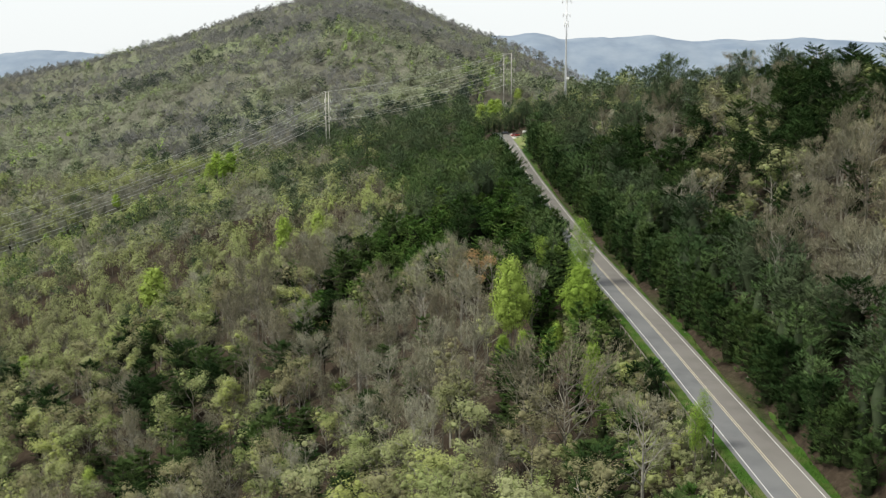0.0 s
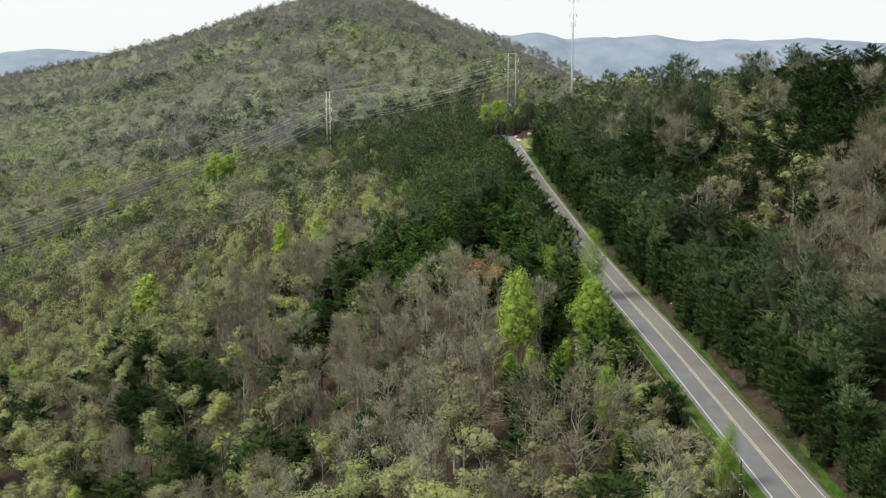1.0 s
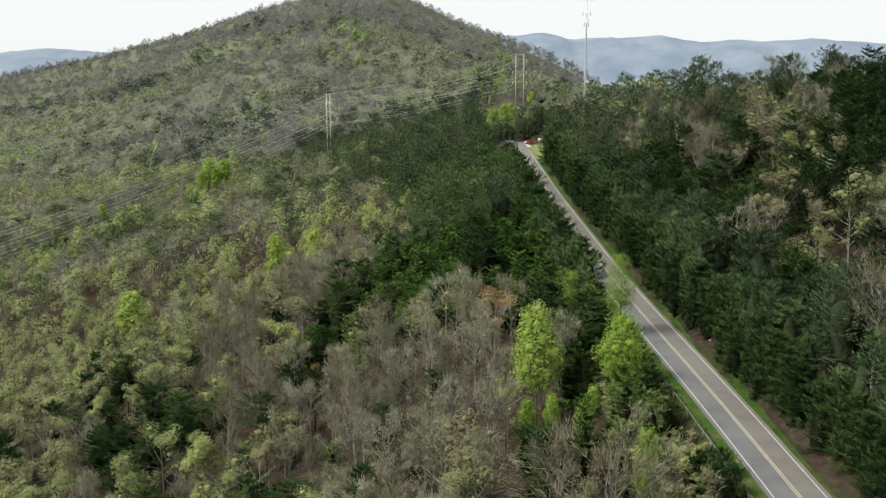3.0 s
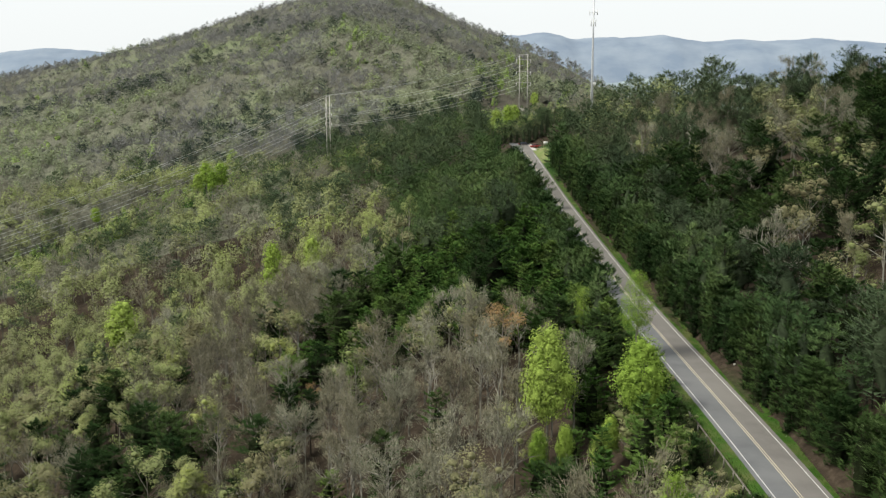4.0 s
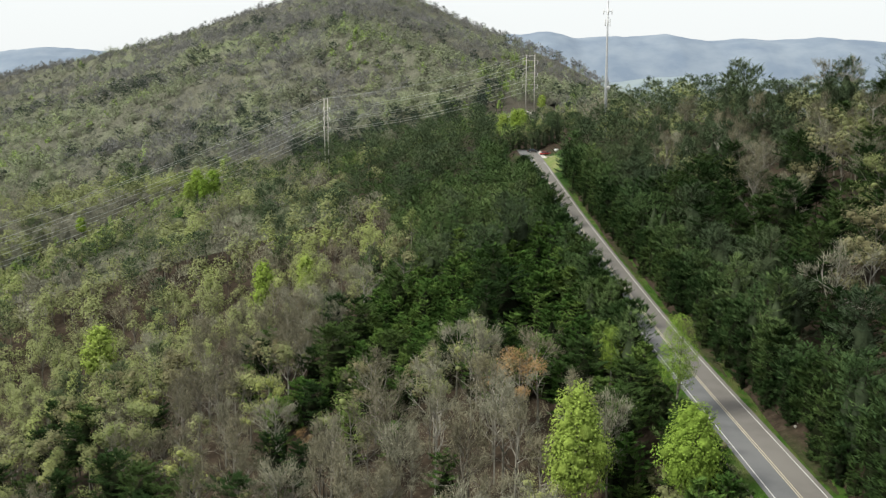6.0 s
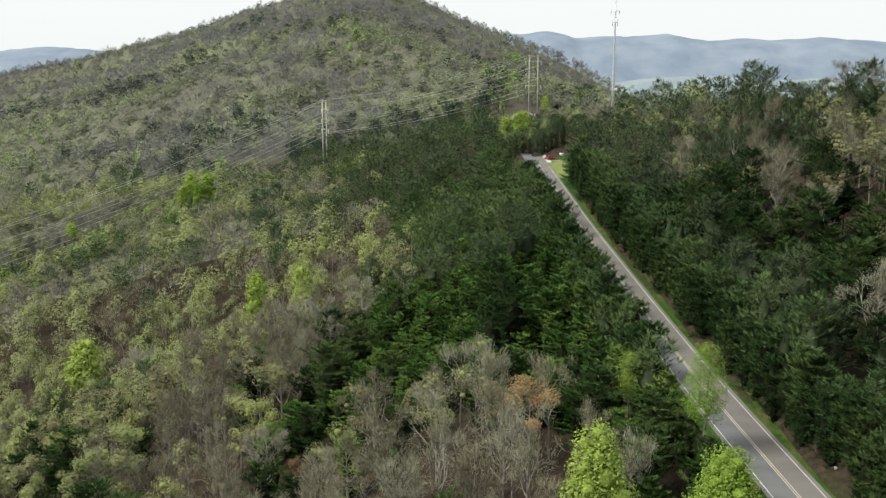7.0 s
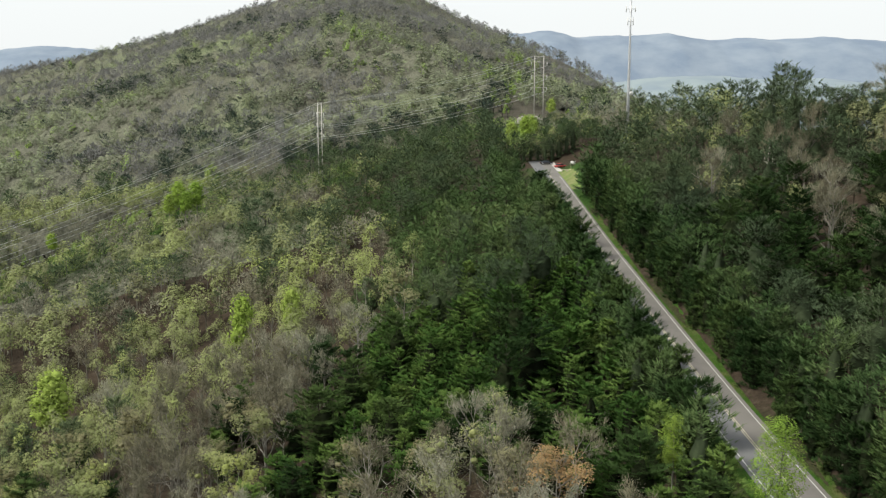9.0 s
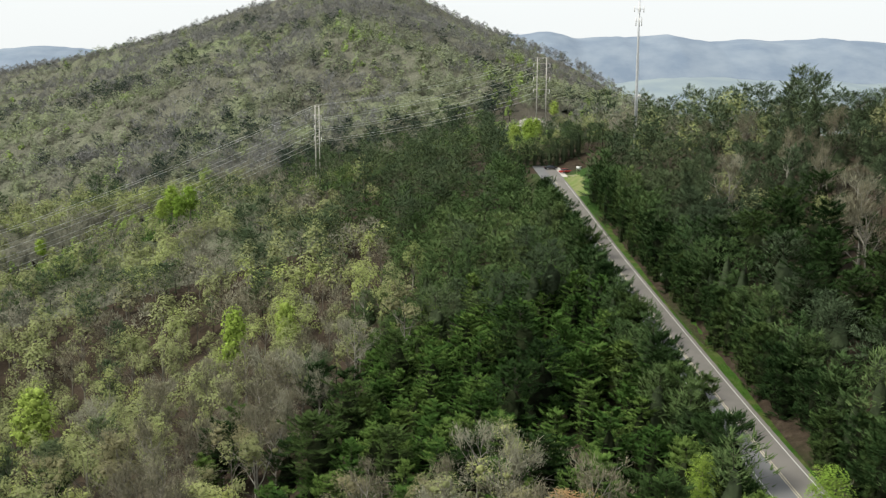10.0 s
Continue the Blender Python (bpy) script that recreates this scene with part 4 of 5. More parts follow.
TALL = {200.5: 1.3, 192.4: 1.1, 216.5: 0.92, 129.5: 1.5, 130.6: 1.5, 159.2: 1.75, 194.0: 1.5, 192.0: 1.6, 190.5: 1.3, 223.8: 1.3, 366.2: 1.5, 362.7: 1.35}      # by y: those that outgrew their width
for kind, x, y, sc, v in FIRST:
    plant(kind, 0 if y < 345 else 1, v, x, y, sc, x, TALL.get(y, 1.0))
taken = np.array([f[1:3] for f in FIRST])


def stock(pts, fine_of, low=0.78, high=1.15, clear=4.6):
    pts = pts[keep_clear(pts[:, 0], pts[:, 1])]
    dx, dy = pts[:, None, 0] - taken[:, 0], pts[:, None, 1] - taken[:, 1]
    pts = pts[(np.hypot(dx, np.where(dy < 0, dy * 0.5, dy)).min(1) > clear)]
    w = mix_at(pts[:, 0], pts[:, 1])
    pick = (rng.random(len(pts))[:, None] > np.cumsum(w, -1)).sum(-1).clip(0, 4)
    for i in np.argsort(pts[:, 1]):
        x, y = pts[i]
        kind = KINDS[pick[i]] if w[i, 2] < 0.9 or y > 480 else "pine"
        if kind == "pine" and x < road_x(y) - 1 and 170 < y < 700 and x > -95 and near_any(pts[i:i + 1, 0], pts[i:i + 1, 1], PINE_GROVES)[0] < 0.5 and x > np.interp(y, [170, 255, 300, 430, 480, 560, 640], [10, -50, -24, -26, -44, -80, -94]) and rng.random() < (0.85 if y < 430 else 0.5):
            kind = "scrub"
        small = 0.5 if 18 < x < 62 and 500 < y < 665 else 1.0       # low growth in front of the line's first pole
        settle(kind, 0 if kind == "bare" and x > road_x(y) and y < 400 else fine_of(y), int(rng.integers(VARIANTS[kind])), float(x), float(y), float(rng.uniform(low, high)) * small, float(rng.uniform(0, 6.28)))


stock(spots(rng, 104, 345, 7.0, lambda y: (-0.46 * y - 12, min(0.42 * y + 14, float(smooth_table(y, CREST, 1)) + 25))), lambda y: 0 if y < 275 else 1)
# the pine band is close-set: smaller pines fill it
fill = spots(rng, 175, 470, 4.7, lambda y: (-50, float(road_x(y)) - 8))
fill = fill[(mix_at(fill[:, 0], fill[:, 1])[:, 2] > 0.75) & keep_clear(fill[:, 0], fill[:, 1])]
fill = fill[np.hypot(fill[:, None, 0] - taken[:, 0], fill[:, None, 1] - taken[:, 1]).min(1) > 4.5]
for x, y in fill:
    settle("scrub", 0 if y < 300 else 1 if y < 365 else 2, int(rng.integers(6)), float(x), float(y), float(rng.uniform(0.5, 1.1)), float(rng.uniform(0, 6.28)))
# a wall of bushy young pines on the hill side of the road, a looser edge on the valley side
for y in np.arange(112, 455, 2.6):
    for kind, off, lo, hi, odds in (("young", 6.3, 0.35, 0.8, 0.75), ("young", 7.0, 0.9, 1.4, 0.8), ("scrub", 8.6, 0.85, 1.2, 0.72), ("pine", 13.0, 0.8, 1.05, 0.45),
                                    ("young", -7.6 if y > 250 else -8.5, 0.95 if y > 235 else 0.5, 1.5 if y > 235 else 0.9, 0.8), ("scrub", -9.6, 0.85, 1.2, 0.6 if y > 225 else 0.0)):
        x = float(road_x(y)) + off + rng.uniform(-0.9, 1.3) - (5 if off < 0 and y < 150 else 0)
        yy = y + rng.normal(0, 0.9)
        if rng.random() < odds and (off > 0 and y < 428 or off < 0 and 140 < y < 422):
            settle(kind, 0 if y < 290 else 1, int(rng.integers(VARIANTS[kind])), x, float(yy), float(rng.uniform(lo, hi)), float(rng.uniform(0, 6.28)))
# low growth along the crest of the hill
for y in np.arange(230, 440, 3.4):
    for off in (-9, -3, 3, 9):
        x = float(smooth_table(y, CREST, 1)) + off + rng.normal(0, 1.4)
        kind = ("scrub", "scrub", "bud", "bare")[int(rng.integers(4))]
        extra.append((kind, 1 if y < 350 else 2, int(rng.integers(6)), x, float(y + rng.normal(0, 1.2)), float(rng.uniform(0.45, 0.75)), float(rng.uniform(0, 6.28))))
# shrubs on the valley side bank
for y in np.arange(104, 205, 2.1):
    for off in (-7.7, -9.4, -11.3, -13.2):
        if rng.random() < 0.7:
            x = float(road_x(y)) + off + rng.normal(0, 0.7)
            settle("shrub", 0, int(rng.integers(4)), x, float(y + rng.normal(0, 0.7)), float(rng.uniform(0.4, 0.75) if off > -8 else rng.uniform(0.6, 1.25)), float(rng.uniform(0, 6.28)))
# budding thicket under the nearest hardwoods
under = spots(rng, 106, 186, 5.2, lambda y: (-0.4 * y, float(road_x(y)) - 15))
for x, y in under[np.hypot(under[:, None, 0] - taken[:, 0], under[:, None, 1] - taken[:, 1]).min(1) > 3.0]:
    if counts["shrub"] < 300:
        settle("shrub", 0, int(rng.integers(4)), float(x), float(y), float(rng.uniform(0.8, 1.7)), float(rng.uniform(0, 6.28)))
# bushy pines beside and behind the parking place
for y in np.arange(430, 482, 4.2):
    for off in (-11.5, -15.0):
        if off < -13 or y > 440:
            extra.append(("scrub", 1, int(rng.integers(6)), float(road_x(y)) + off + rng.normal(0, 0.8), float(y + rng.normal(0, 1.0)), float(rng.uniform(0.5, 0.8)), float(rng.uniform(0, 6.28))))
for x in np.arange(20, 46, 2.6):
    extra.append(("young", 1, int(rng.integers(4)), float(x), float(499.5 + rng.normal(0, 1.0)), float(rng.uniform(0.8, 1.25)), float(rng.uniform(0, 6.28))))
# small pines and pale bushes between the parking place and the line's first pole
for y in np.arange(501, 606, 4.6):
    for x in np.arange(14, 66, 5.0):
        px, py = x + rng.normal(0, 1.2), y + rng.normal(0, 1.2)
        if np.hypot(px - 36, (py - 483) * 0.85) > 16:
            kind = "fresh" if abs(px - 29) < 9 and py > 540 else "bud" if rng.random() < 0.2 else "scrub"
            extra.append((kind, 2, int(rng.integers(4)), px, py, float(rng.uniform(0.42, 0.7)), float(rng.uniform(0, 6.28))))
for _ in range(34):
    a, r = rng.uniform(0, 6.28), rng.uniform(14, 46)
    if math.sin(a) * r < -8 and abs(math.cos(a) * r + 6) < 20:
        continue
    extra.append(("fresh" if rng.random() < 0.6 else "bud", 2, int(rng.integers(4)), 46 + r * math.cos(a), 690 + r * math.sin(a), float(rng.uniform(0.5, 0.85)), a))
# low growth in the cleared strip below the wires
for s in np.arange(30, 470, 2.8):
    for c in np.arange(-15, 16, 3.0):
        x, y = 46 - 0.787 * s + 0.617 * c + rng.normal(0, 1.2), 676 - 0.617 * s - 0.787 * c + rng.normal(0, 1.2)
        kind = "bud" if rng.random() < 0.5 else "fresh"
        extra.append((kind, 3, int(rng.integers(4)), x, y, float(rng.uniform(0.24, 0.5)), float(rng.uniform(0, 6.28))))
stock(spots(rng, 345, 520, 7.8, lambda y: (-0.46 * y - 10, float(smooth_table(y, CREST, 1)) + 30)), lambda y: 1 if y < 400 else 2)
for y0, y1, gap in ((520, 800, 8.0), (800, 1150, 9.0), (1150, 1600, 10.5)):
    stock(spots(rng, y0, y1, gap, lambda y: (-0.455 * y, min(0.19 * y + 30, float(smooth_table(y, CREST, 1)) + 190 + max(0, y - 1250) * 0.9))), lambda y: 2 if y < 690 else 3)


def woodland(rows):
    """All trees too many or too far to pick out: one mesh of leaves, twigs and wood per kind of surface."""
    bins = {}
    xs, ys = np.array([r[3] for r in rows]), np.array([r[4] for r in rows])
    zs = ground_z(xs, ys) - 0.1
    groups = {}
    for i, r in enumerate(rows):
        groups.setdefault(r[:3], []).append(i)
    tints = 0.6 * np.random.default_rng(8).random(len(rows)) + 0.4 * np.clip(0.5 + 1.3 * vnoise(xs, ys, 45), 0, 1)
    stretch = np.random.default_rng(9).uniform(0.8, 1.25, len(rows))
    for key, idx in groups.items():
        kind = key[0]
        idx = np.array(idx)
        sc, tu = np.array([rows[i][5] for i in idx]), np.array([rows[i][6] for i in idx])
        c, s = np.cos(tu) * sc, np.sin(tu) * sc
        for surf, tris in zip(("pinebark" if CROWN[kind] in ("pine", "scrub") else "bark", "twig", CROWN[kind]), SHAPES[key]):
            if not len(tris):
                continue
            P = tris.reshape(1, -1, 3)
            out = np.stack([P[..., 0] * c[:, None] - P[..., 1] * s[:, None] + xs[idx][:, None],
                            P[..., 0] * s[:, None] + P[..., 1] * c[:, None] + ys[idx][:, None],
                            P[..., 2] * (sc * stretch[idx])[:, None] + zs[idx][:, None]], -1)
            # trees beyond this line take the colours that hold painted haze
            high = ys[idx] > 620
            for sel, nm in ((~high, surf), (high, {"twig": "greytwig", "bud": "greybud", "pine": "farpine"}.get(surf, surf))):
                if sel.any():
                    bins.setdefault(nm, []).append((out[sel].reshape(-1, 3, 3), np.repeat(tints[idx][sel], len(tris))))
    cores = {}
    for key, idx in groups.items():
        if key not in CORES:
            continue
        V, F = CORES[key]
        # cores of nearer pines are coloured dark in place of shade
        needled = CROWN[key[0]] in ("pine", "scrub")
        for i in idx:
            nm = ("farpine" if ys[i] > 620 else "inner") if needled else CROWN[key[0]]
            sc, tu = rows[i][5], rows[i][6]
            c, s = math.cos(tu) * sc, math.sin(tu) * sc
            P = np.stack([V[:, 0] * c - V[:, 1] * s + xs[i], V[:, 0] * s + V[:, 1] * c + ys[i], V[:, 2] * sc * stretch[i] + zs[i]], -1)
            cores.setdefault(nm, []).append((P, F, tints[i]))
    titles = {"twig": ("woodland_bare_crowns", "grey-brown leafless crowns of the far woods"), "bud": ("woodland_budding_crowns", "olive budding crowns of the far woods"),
              "greytwig": ("mountain_bare_crowns", "leafless crowns on the mountain, ash-grey with haze in the colour"), "greybud": ("mountain_budding_crowns", "budding grey-green crowns on the mountain, paled for haze"),
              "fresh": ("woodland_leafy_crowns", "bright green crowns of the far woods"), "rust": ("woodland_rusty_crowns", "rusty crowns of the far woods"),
              "farpine": ("mountain_pine_crowns", "hazy blue-green crowns of the mountain pines"), "inner": ("woodland_pine_insides", "dark cores of the pine woods, coloured as shade between boughs"),
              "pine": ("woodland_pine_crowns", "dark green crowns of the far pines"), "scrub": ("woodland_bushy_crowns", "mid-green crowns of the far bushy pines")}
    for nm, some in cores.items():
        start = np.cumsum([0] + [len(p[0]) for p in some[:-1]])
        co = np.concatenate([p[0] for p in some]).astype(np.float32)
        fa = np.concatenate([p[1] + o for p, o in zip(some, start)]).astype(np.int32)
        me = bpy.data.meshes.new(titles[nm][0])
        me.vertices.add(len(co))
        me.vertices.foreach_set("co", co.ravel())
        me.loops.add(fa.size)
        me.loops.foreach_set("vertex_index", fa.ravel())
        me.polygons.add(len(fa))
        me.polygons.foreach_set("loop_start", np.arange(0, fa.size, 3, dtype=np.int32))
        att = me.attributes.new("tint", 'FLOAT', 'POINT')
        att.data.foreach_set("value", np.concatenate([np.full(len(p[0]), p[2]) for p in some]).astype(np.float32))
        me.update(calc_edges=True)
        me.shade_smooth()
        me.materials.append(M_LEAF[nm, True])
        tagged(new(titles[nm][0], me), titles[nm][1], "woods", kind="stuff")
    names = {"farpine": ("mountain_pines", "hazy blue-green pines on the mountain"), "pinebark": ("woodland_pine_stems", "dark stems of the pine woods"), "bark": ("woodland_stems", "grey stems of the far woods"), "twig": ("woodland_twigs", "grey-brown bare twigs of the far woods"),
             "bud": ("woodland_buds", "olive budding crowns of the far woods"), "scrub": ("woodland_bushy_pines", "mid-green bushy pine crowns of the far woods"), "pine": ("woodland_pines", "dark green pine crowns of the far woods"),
             "greytwig": ("mountain_twigs", "bare ash-grey crowns on the upper mountain, haze put into their colour"), "greybud": ("mountain_buds", "budding grey-green crowns on the upper mountain, haze put into their colour"),
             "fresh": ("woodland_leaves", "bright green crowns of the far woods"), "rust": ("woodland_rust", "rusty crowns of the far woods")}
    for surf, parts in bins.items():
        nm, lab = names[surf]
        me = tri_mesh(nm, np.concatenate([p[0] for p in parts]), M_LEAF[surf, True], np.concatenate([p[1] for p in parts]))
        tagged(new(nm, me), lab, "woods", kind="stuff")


woodland(extra)


def undergrowth():
    """A lumpy sheet lower than the far crowns, added to lighten the dark gaps between them."""
    ur = np.random.default_rng(31)
    gy = np.concatenate([np.arange(455, 800, 3.4), np.arange(800, 1600, 4.6)])
    gu = np.linspace(0, 1, 190)
    Y, U = np.meshgrid(gy, gu, indexing='ij')
    lo = -0.46 * Y
    hi = np.minimum(0.19 * Y + 30, smooth_table(Y, CREST, 1) + 150)
    X = lo + (hi - lo) * U + ur.normal(0, 0.8, Y.shape)
    Y = Y + ur.normal(0, 0.8, Y.shape)
    tall = (6.0 + 1.0 * np.clip((Y - 690) / 60, 0, 1) + 3.5 * vnoise(X, Y, 11) + 2.6 * vnoise(X + 77, Y, 5) + ur.normal(0, 0.7, X.shape))
    open_land = ((X > np.interp(Y, [455, 480, 520, 560, 640, 700], [-28, -42, -58, -78, -92, -92])) & (Y < 690)) | ~keep_clear(X, Y) | ((X - road_x(Y) > -8) & (Y < 660)) | (np.hypot(X - 42, (Y - 650) * 0.7) < 52)
    edge = open_land.astype(float)
    for _ in range(3):
        edge = (edge + np.roll(edge, 1, 0) + np.roll(edge, -1, 0) + np.roll(edge, 1, 1) + np.roll(edge, -1, 1)) / 5
    tall = np.maximum(tall, 1.0) * np.clip(1 - 3.6 * edge, 0, 1) * np.clip((Y - 462) / 60, 0, 1) - 0.4 * ((edge > 0.05) | (Y < 464))
    Z = ground_z(X, Y) + tall
    ny, nx = X.shape
    ii = (np.arange(ny - 1)[:, None] * nx + np.arange(nx - 1)).ravel()
    bare = open_land.ravel()
    ii = ii[~(bare[ii] | bare[ii + 1] | bare[ii + nx] | bare[ii + nx + 1])]
    ob = mesh_object("undergrowth", np.stack([X, Y, Z], -1).reshape(-1, 3), np.stack([ii, ii + 1, ii + nx + 1, ii + nx], -1), M_GAPFILL, True)
    at = ob.data.attributes.new("tint", 'FLOAT', 'POINT')
    at.data.foreach_set("value", np.clip(0.45 + 1.0 * vnoise(X, Y, 60) + 0.6 * vnoise(X, Y, 14), 0, 1).ravel().astype(np.float32))
    tagged(ob, "grey-brown sheet added under the far woods to lighten their gaps", "undergrowth", kind="stuff")


undergrowth()

# ---- distant blue ridges ----
def far_ridge(name, y, x0, x1, base, tops, seed, label, mat=None):
    xs = np.linspace(x0, x1, 240)
    r = np.array(tops)
    top = np.interp(xs, r[:, 0], r[:, 1]) + 14 * vnoise(xs, xs * 0 + seed, 120) + 5 * vnoise(xs, xs * 0 + seed, 37)
    v, f = [], []
    for k in range(9):
        u = k / 8
        for i, x in enumerate(xs):
            z = base + (top[i] - base) * np.sin(u * np.pi / 2) + (10 * vnoise(x + k * 60, y + k * 37, 90) if 0 < k < 8 else 0)
            v.append((x, y - 700 * (1 - u), z))
    n = len(xs)
    for k in range(8):
        for i in range(n - 1):
            a = k * n + i
            f.append((a, a + 1, a + n + 1, a + n))
    tagged(mesh_object(name, v, f, mat or M_FAR, True), label, "ridge", kind="structure")


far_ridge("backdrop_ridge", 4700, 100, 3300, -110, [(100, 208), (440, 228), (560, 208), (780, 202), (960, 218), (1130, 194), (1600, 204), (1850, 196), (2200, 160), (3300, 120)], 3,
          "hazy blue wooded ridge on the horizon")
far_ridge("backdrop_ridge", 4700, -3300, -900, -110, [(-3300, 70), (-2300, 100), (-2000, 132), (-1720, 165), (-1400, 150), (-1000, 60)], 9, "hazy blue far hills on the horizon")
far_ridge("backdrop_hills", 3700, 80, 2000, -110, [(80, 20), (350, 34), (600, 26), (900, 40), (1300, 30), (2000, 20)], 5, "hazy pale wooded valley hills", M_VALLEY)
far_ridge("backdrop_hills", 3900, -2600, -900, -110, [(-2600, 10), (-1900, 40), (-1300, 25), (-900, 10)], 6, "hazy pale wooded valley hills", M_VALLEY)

# ---- power line and radio mast ----
def box(cx, cy, cz, sx, sy, sz):
    c = [np.array((cx + a * sx / 2, cy + b * sy / 2, cz + d * sz / 2)) for a in (-1, 1) for b in (-1, 1) for d in (-1, 1)]
    q = ((0, 1, 3, 2), (4, 6, 7, 5), (0, 4, 5, 1), (2, 3, 7, 6), (0, 2, 6, 4), (1, 5, 7, 3))
    out = []
    for i, j, k2, m in q:
        out += [(c[i], c[j], c[k2]), (c[i], c[k2], c[m])]
    return out


def welded(name, tris, mat):
    """A mesh of triangles whose shared corners are joined."""
    me = tri_mesh(name, np.array(tris), mat)
    bm = bmesh.new()
    bm.from_mesh(me)
    bmesh.ops.remove_doubles(bm, verts=bm.verts, dist=0.0005)
    bmesh.ops.recalc_face_normals(bm, faces=bm.faces)
    bm.to_mesh(me)
    bm.free()
    return me


def part(name, tris, mat, parent, label=""):
    ob = new(name, welded(name, tris, mat))
    ob.parent = parent
    if label:
        tagged(ob, label)
    return ob


def rod(pts, r0, r1, n=6):
    """A closed rod through some points, its rings shared from piece to piece."""
    pts = np.array(pts, float)
    d = unit(pts[-1] - pts[0])
    a = unit(np.cross(d, (0.31, 0.95, 0.07)))
    b = np.cross(d, a)
    ang = np.arange(n) * 2 * np.pi / n
    ring = np.cos(ang)[:, None] * a + np.sin(ang)[:, None] * b
    rs = np.linspace(r0, r1, len(pts))
    rings = [p + ring * r for p, r in zip(pts, rs)]
    out = []
    for lo, hi in zip(rings[:-1], rings[1:]):
        for i in range(n):
            j = (i + 1) % n
            out += [(lo[i], lo[j], hi[j]), (lo[i], hi[j], hi[i])]
    for rg, c in ((rings[0], pts[0]), (rings[-1], pts[-1])):
        for i in range(n):
            out.append((c, rg[(i + 1) % n], rg[i]))
    return out


ARM = 4.4          # half length of a crossarm


def h_frame(x, y, foot, height, turn, arms):
    root = new("power_pole")
    root.matrix_world = pose(x, y, foot, 0, 0, turn)
    for s in (-1, 1):
        part("pole", rod([(s * 2.4, 0, -1), (s * 2.4, 0, height * 0.5), (s * 2.4, 0, height)], 0.30, 0.2, 8), M_POLE, root)
    for z in arms:
        arm = part("crossarm", box(0, 0.25, z, ARM * 2, 0.14, 0.2), M_POLE, root)
        for s in (-1, 1):
            part("insulator", rod([(s * (ARM - 0.2), 0.25, z - 0.1), (s * (ARM - 0.2), 0.25, z - 0.7), (s * (ARM - 0.2), 0.25, z - 1.9)], 0.17, 0.15, 6), M_SIGN, arm, "pale hanging insulator string")
    part("top_bar", box(0, 0, height - 0.4, 5.2, 0.14, 0.2), M_POLE, root)
    tagged(root, "tall pale wooden H-frame power pole with three crossarms", "power pole", "power poles")
    m = pose(x, y, foot, 0, 0, turn)
    ends = [m @ Vector((s * (ARM - 0.2), 0.25, z - 1.9)) for z in arms for s in (-1, 1)]
    return ends + [m @ Vector((s * 2.4, 0, height)) for s in (-1, 1)]


ends_h = h_frame(46, 676, float(ground_z(46, 676)), 32, 0, (28.8, 21.8, 15.4))
foot_a = float(ground_z(-61, 592))
ends_a = h_frame(-61, 592, foot_a, 41 - foot_a, -62, (36.6 - foot_a, 31.8 - foot_a, 27 - foot_a))
foot_c = float(ground_z(-250, 444))
ends_c = h_frame(-250, 444, foot_c, -27 - foot_c, -52, (-30.8 - foot_c, -35.6 - foot_c, -40.4 - foot_c))


def wire(a, b, sag):
    pts = []
    for i in range(25):
        u = i / 24
        p = a.lerp(b, u)
        pts.append((p.x, p.y, p.z - 4 * sag * u * (1 - u)))
    ob = new("power_wire", welded("power_wire", rod(pts, 0.065, 0.065, 3), M_WIRE))
    tagged(ob, "thin grey aluminium power wire hanging between poles", "wire", "power wires")


for i in range(8):
    wire(ends_h[i], ends_a[i], 3.0)
    wire(ends_a[i], ends_c[i], 5.8)

mast = new("radio_mast")
mx, my = 57.6, 468.0
mz = float(ground_z(mx, my))
mast.location = (mx, my, mz)
part("pole", rod([(0, 0, -0.5), (0, 0, 18), (0, 0, 34), (0, 0, 82.5 - mz)], 0.62, 0.22, 10), M_STEEL, mast)
part("base_plate", rod([(0, 0, 0), (0, 0, 0.5)], 1.1, 1.0, 10), M_STEEL, mast)
for z, half in ((81.6 - mz, 1.9), (75.6 - mz, 1.5), (71.6 - mz, 0.9)):
    ring = part("antenna_arm", box(0, 0, z, half * 2, 0.14, 0.14) + box(0, 0, z, 0.14, half * 2, 0.14), M_STEEL, mast)
    for dx, dy in ((-half, 0), (half, 0), (0, -half), (0, half)):
        part("antenna", box(dx, dy, z, 0.24, 0.2, 2.0 if half > 1 else 2.6), M_SIGN, ring, "white panel antenna")
part("microwave_dish", rod([(0.7, -0.5, 48 - mz), (0.9, -0.9, 48 - mz)], 0.55, 0.65, 10), M_SIGN, mast, "small round white dish")
for z in np.arange(6, 48, 6.0):
    part("climbing_bracket", box(0.45, -0.3, z, 0.4, 0.2, 0.12), M_STEEL, mast)
tagged(mast, "tall grey steel radio mast with antennas near the top", "mast")

# ---- roadside ----
def along(y, off, lift=0.0):
    xr, e = float(road_x(y)), 1.0
    tx = float(road_x(y + e) - road_x(y - e)) / (2 * e)
    ln = math.hypot(tx, 1)
    return np.array((xr + off / ln, y - off * tx / ln, float(road_z(y)) + lift))


rail = new("guardrail")
PROFILE = [(0.0, 0.30), (0.07, 0.38), (0.0, 0.445), (0.0, 0.47), (0.07, 0.54), (0.0, 0.61)]
ys = np.arange(98, 206, 3.8)
tris = []
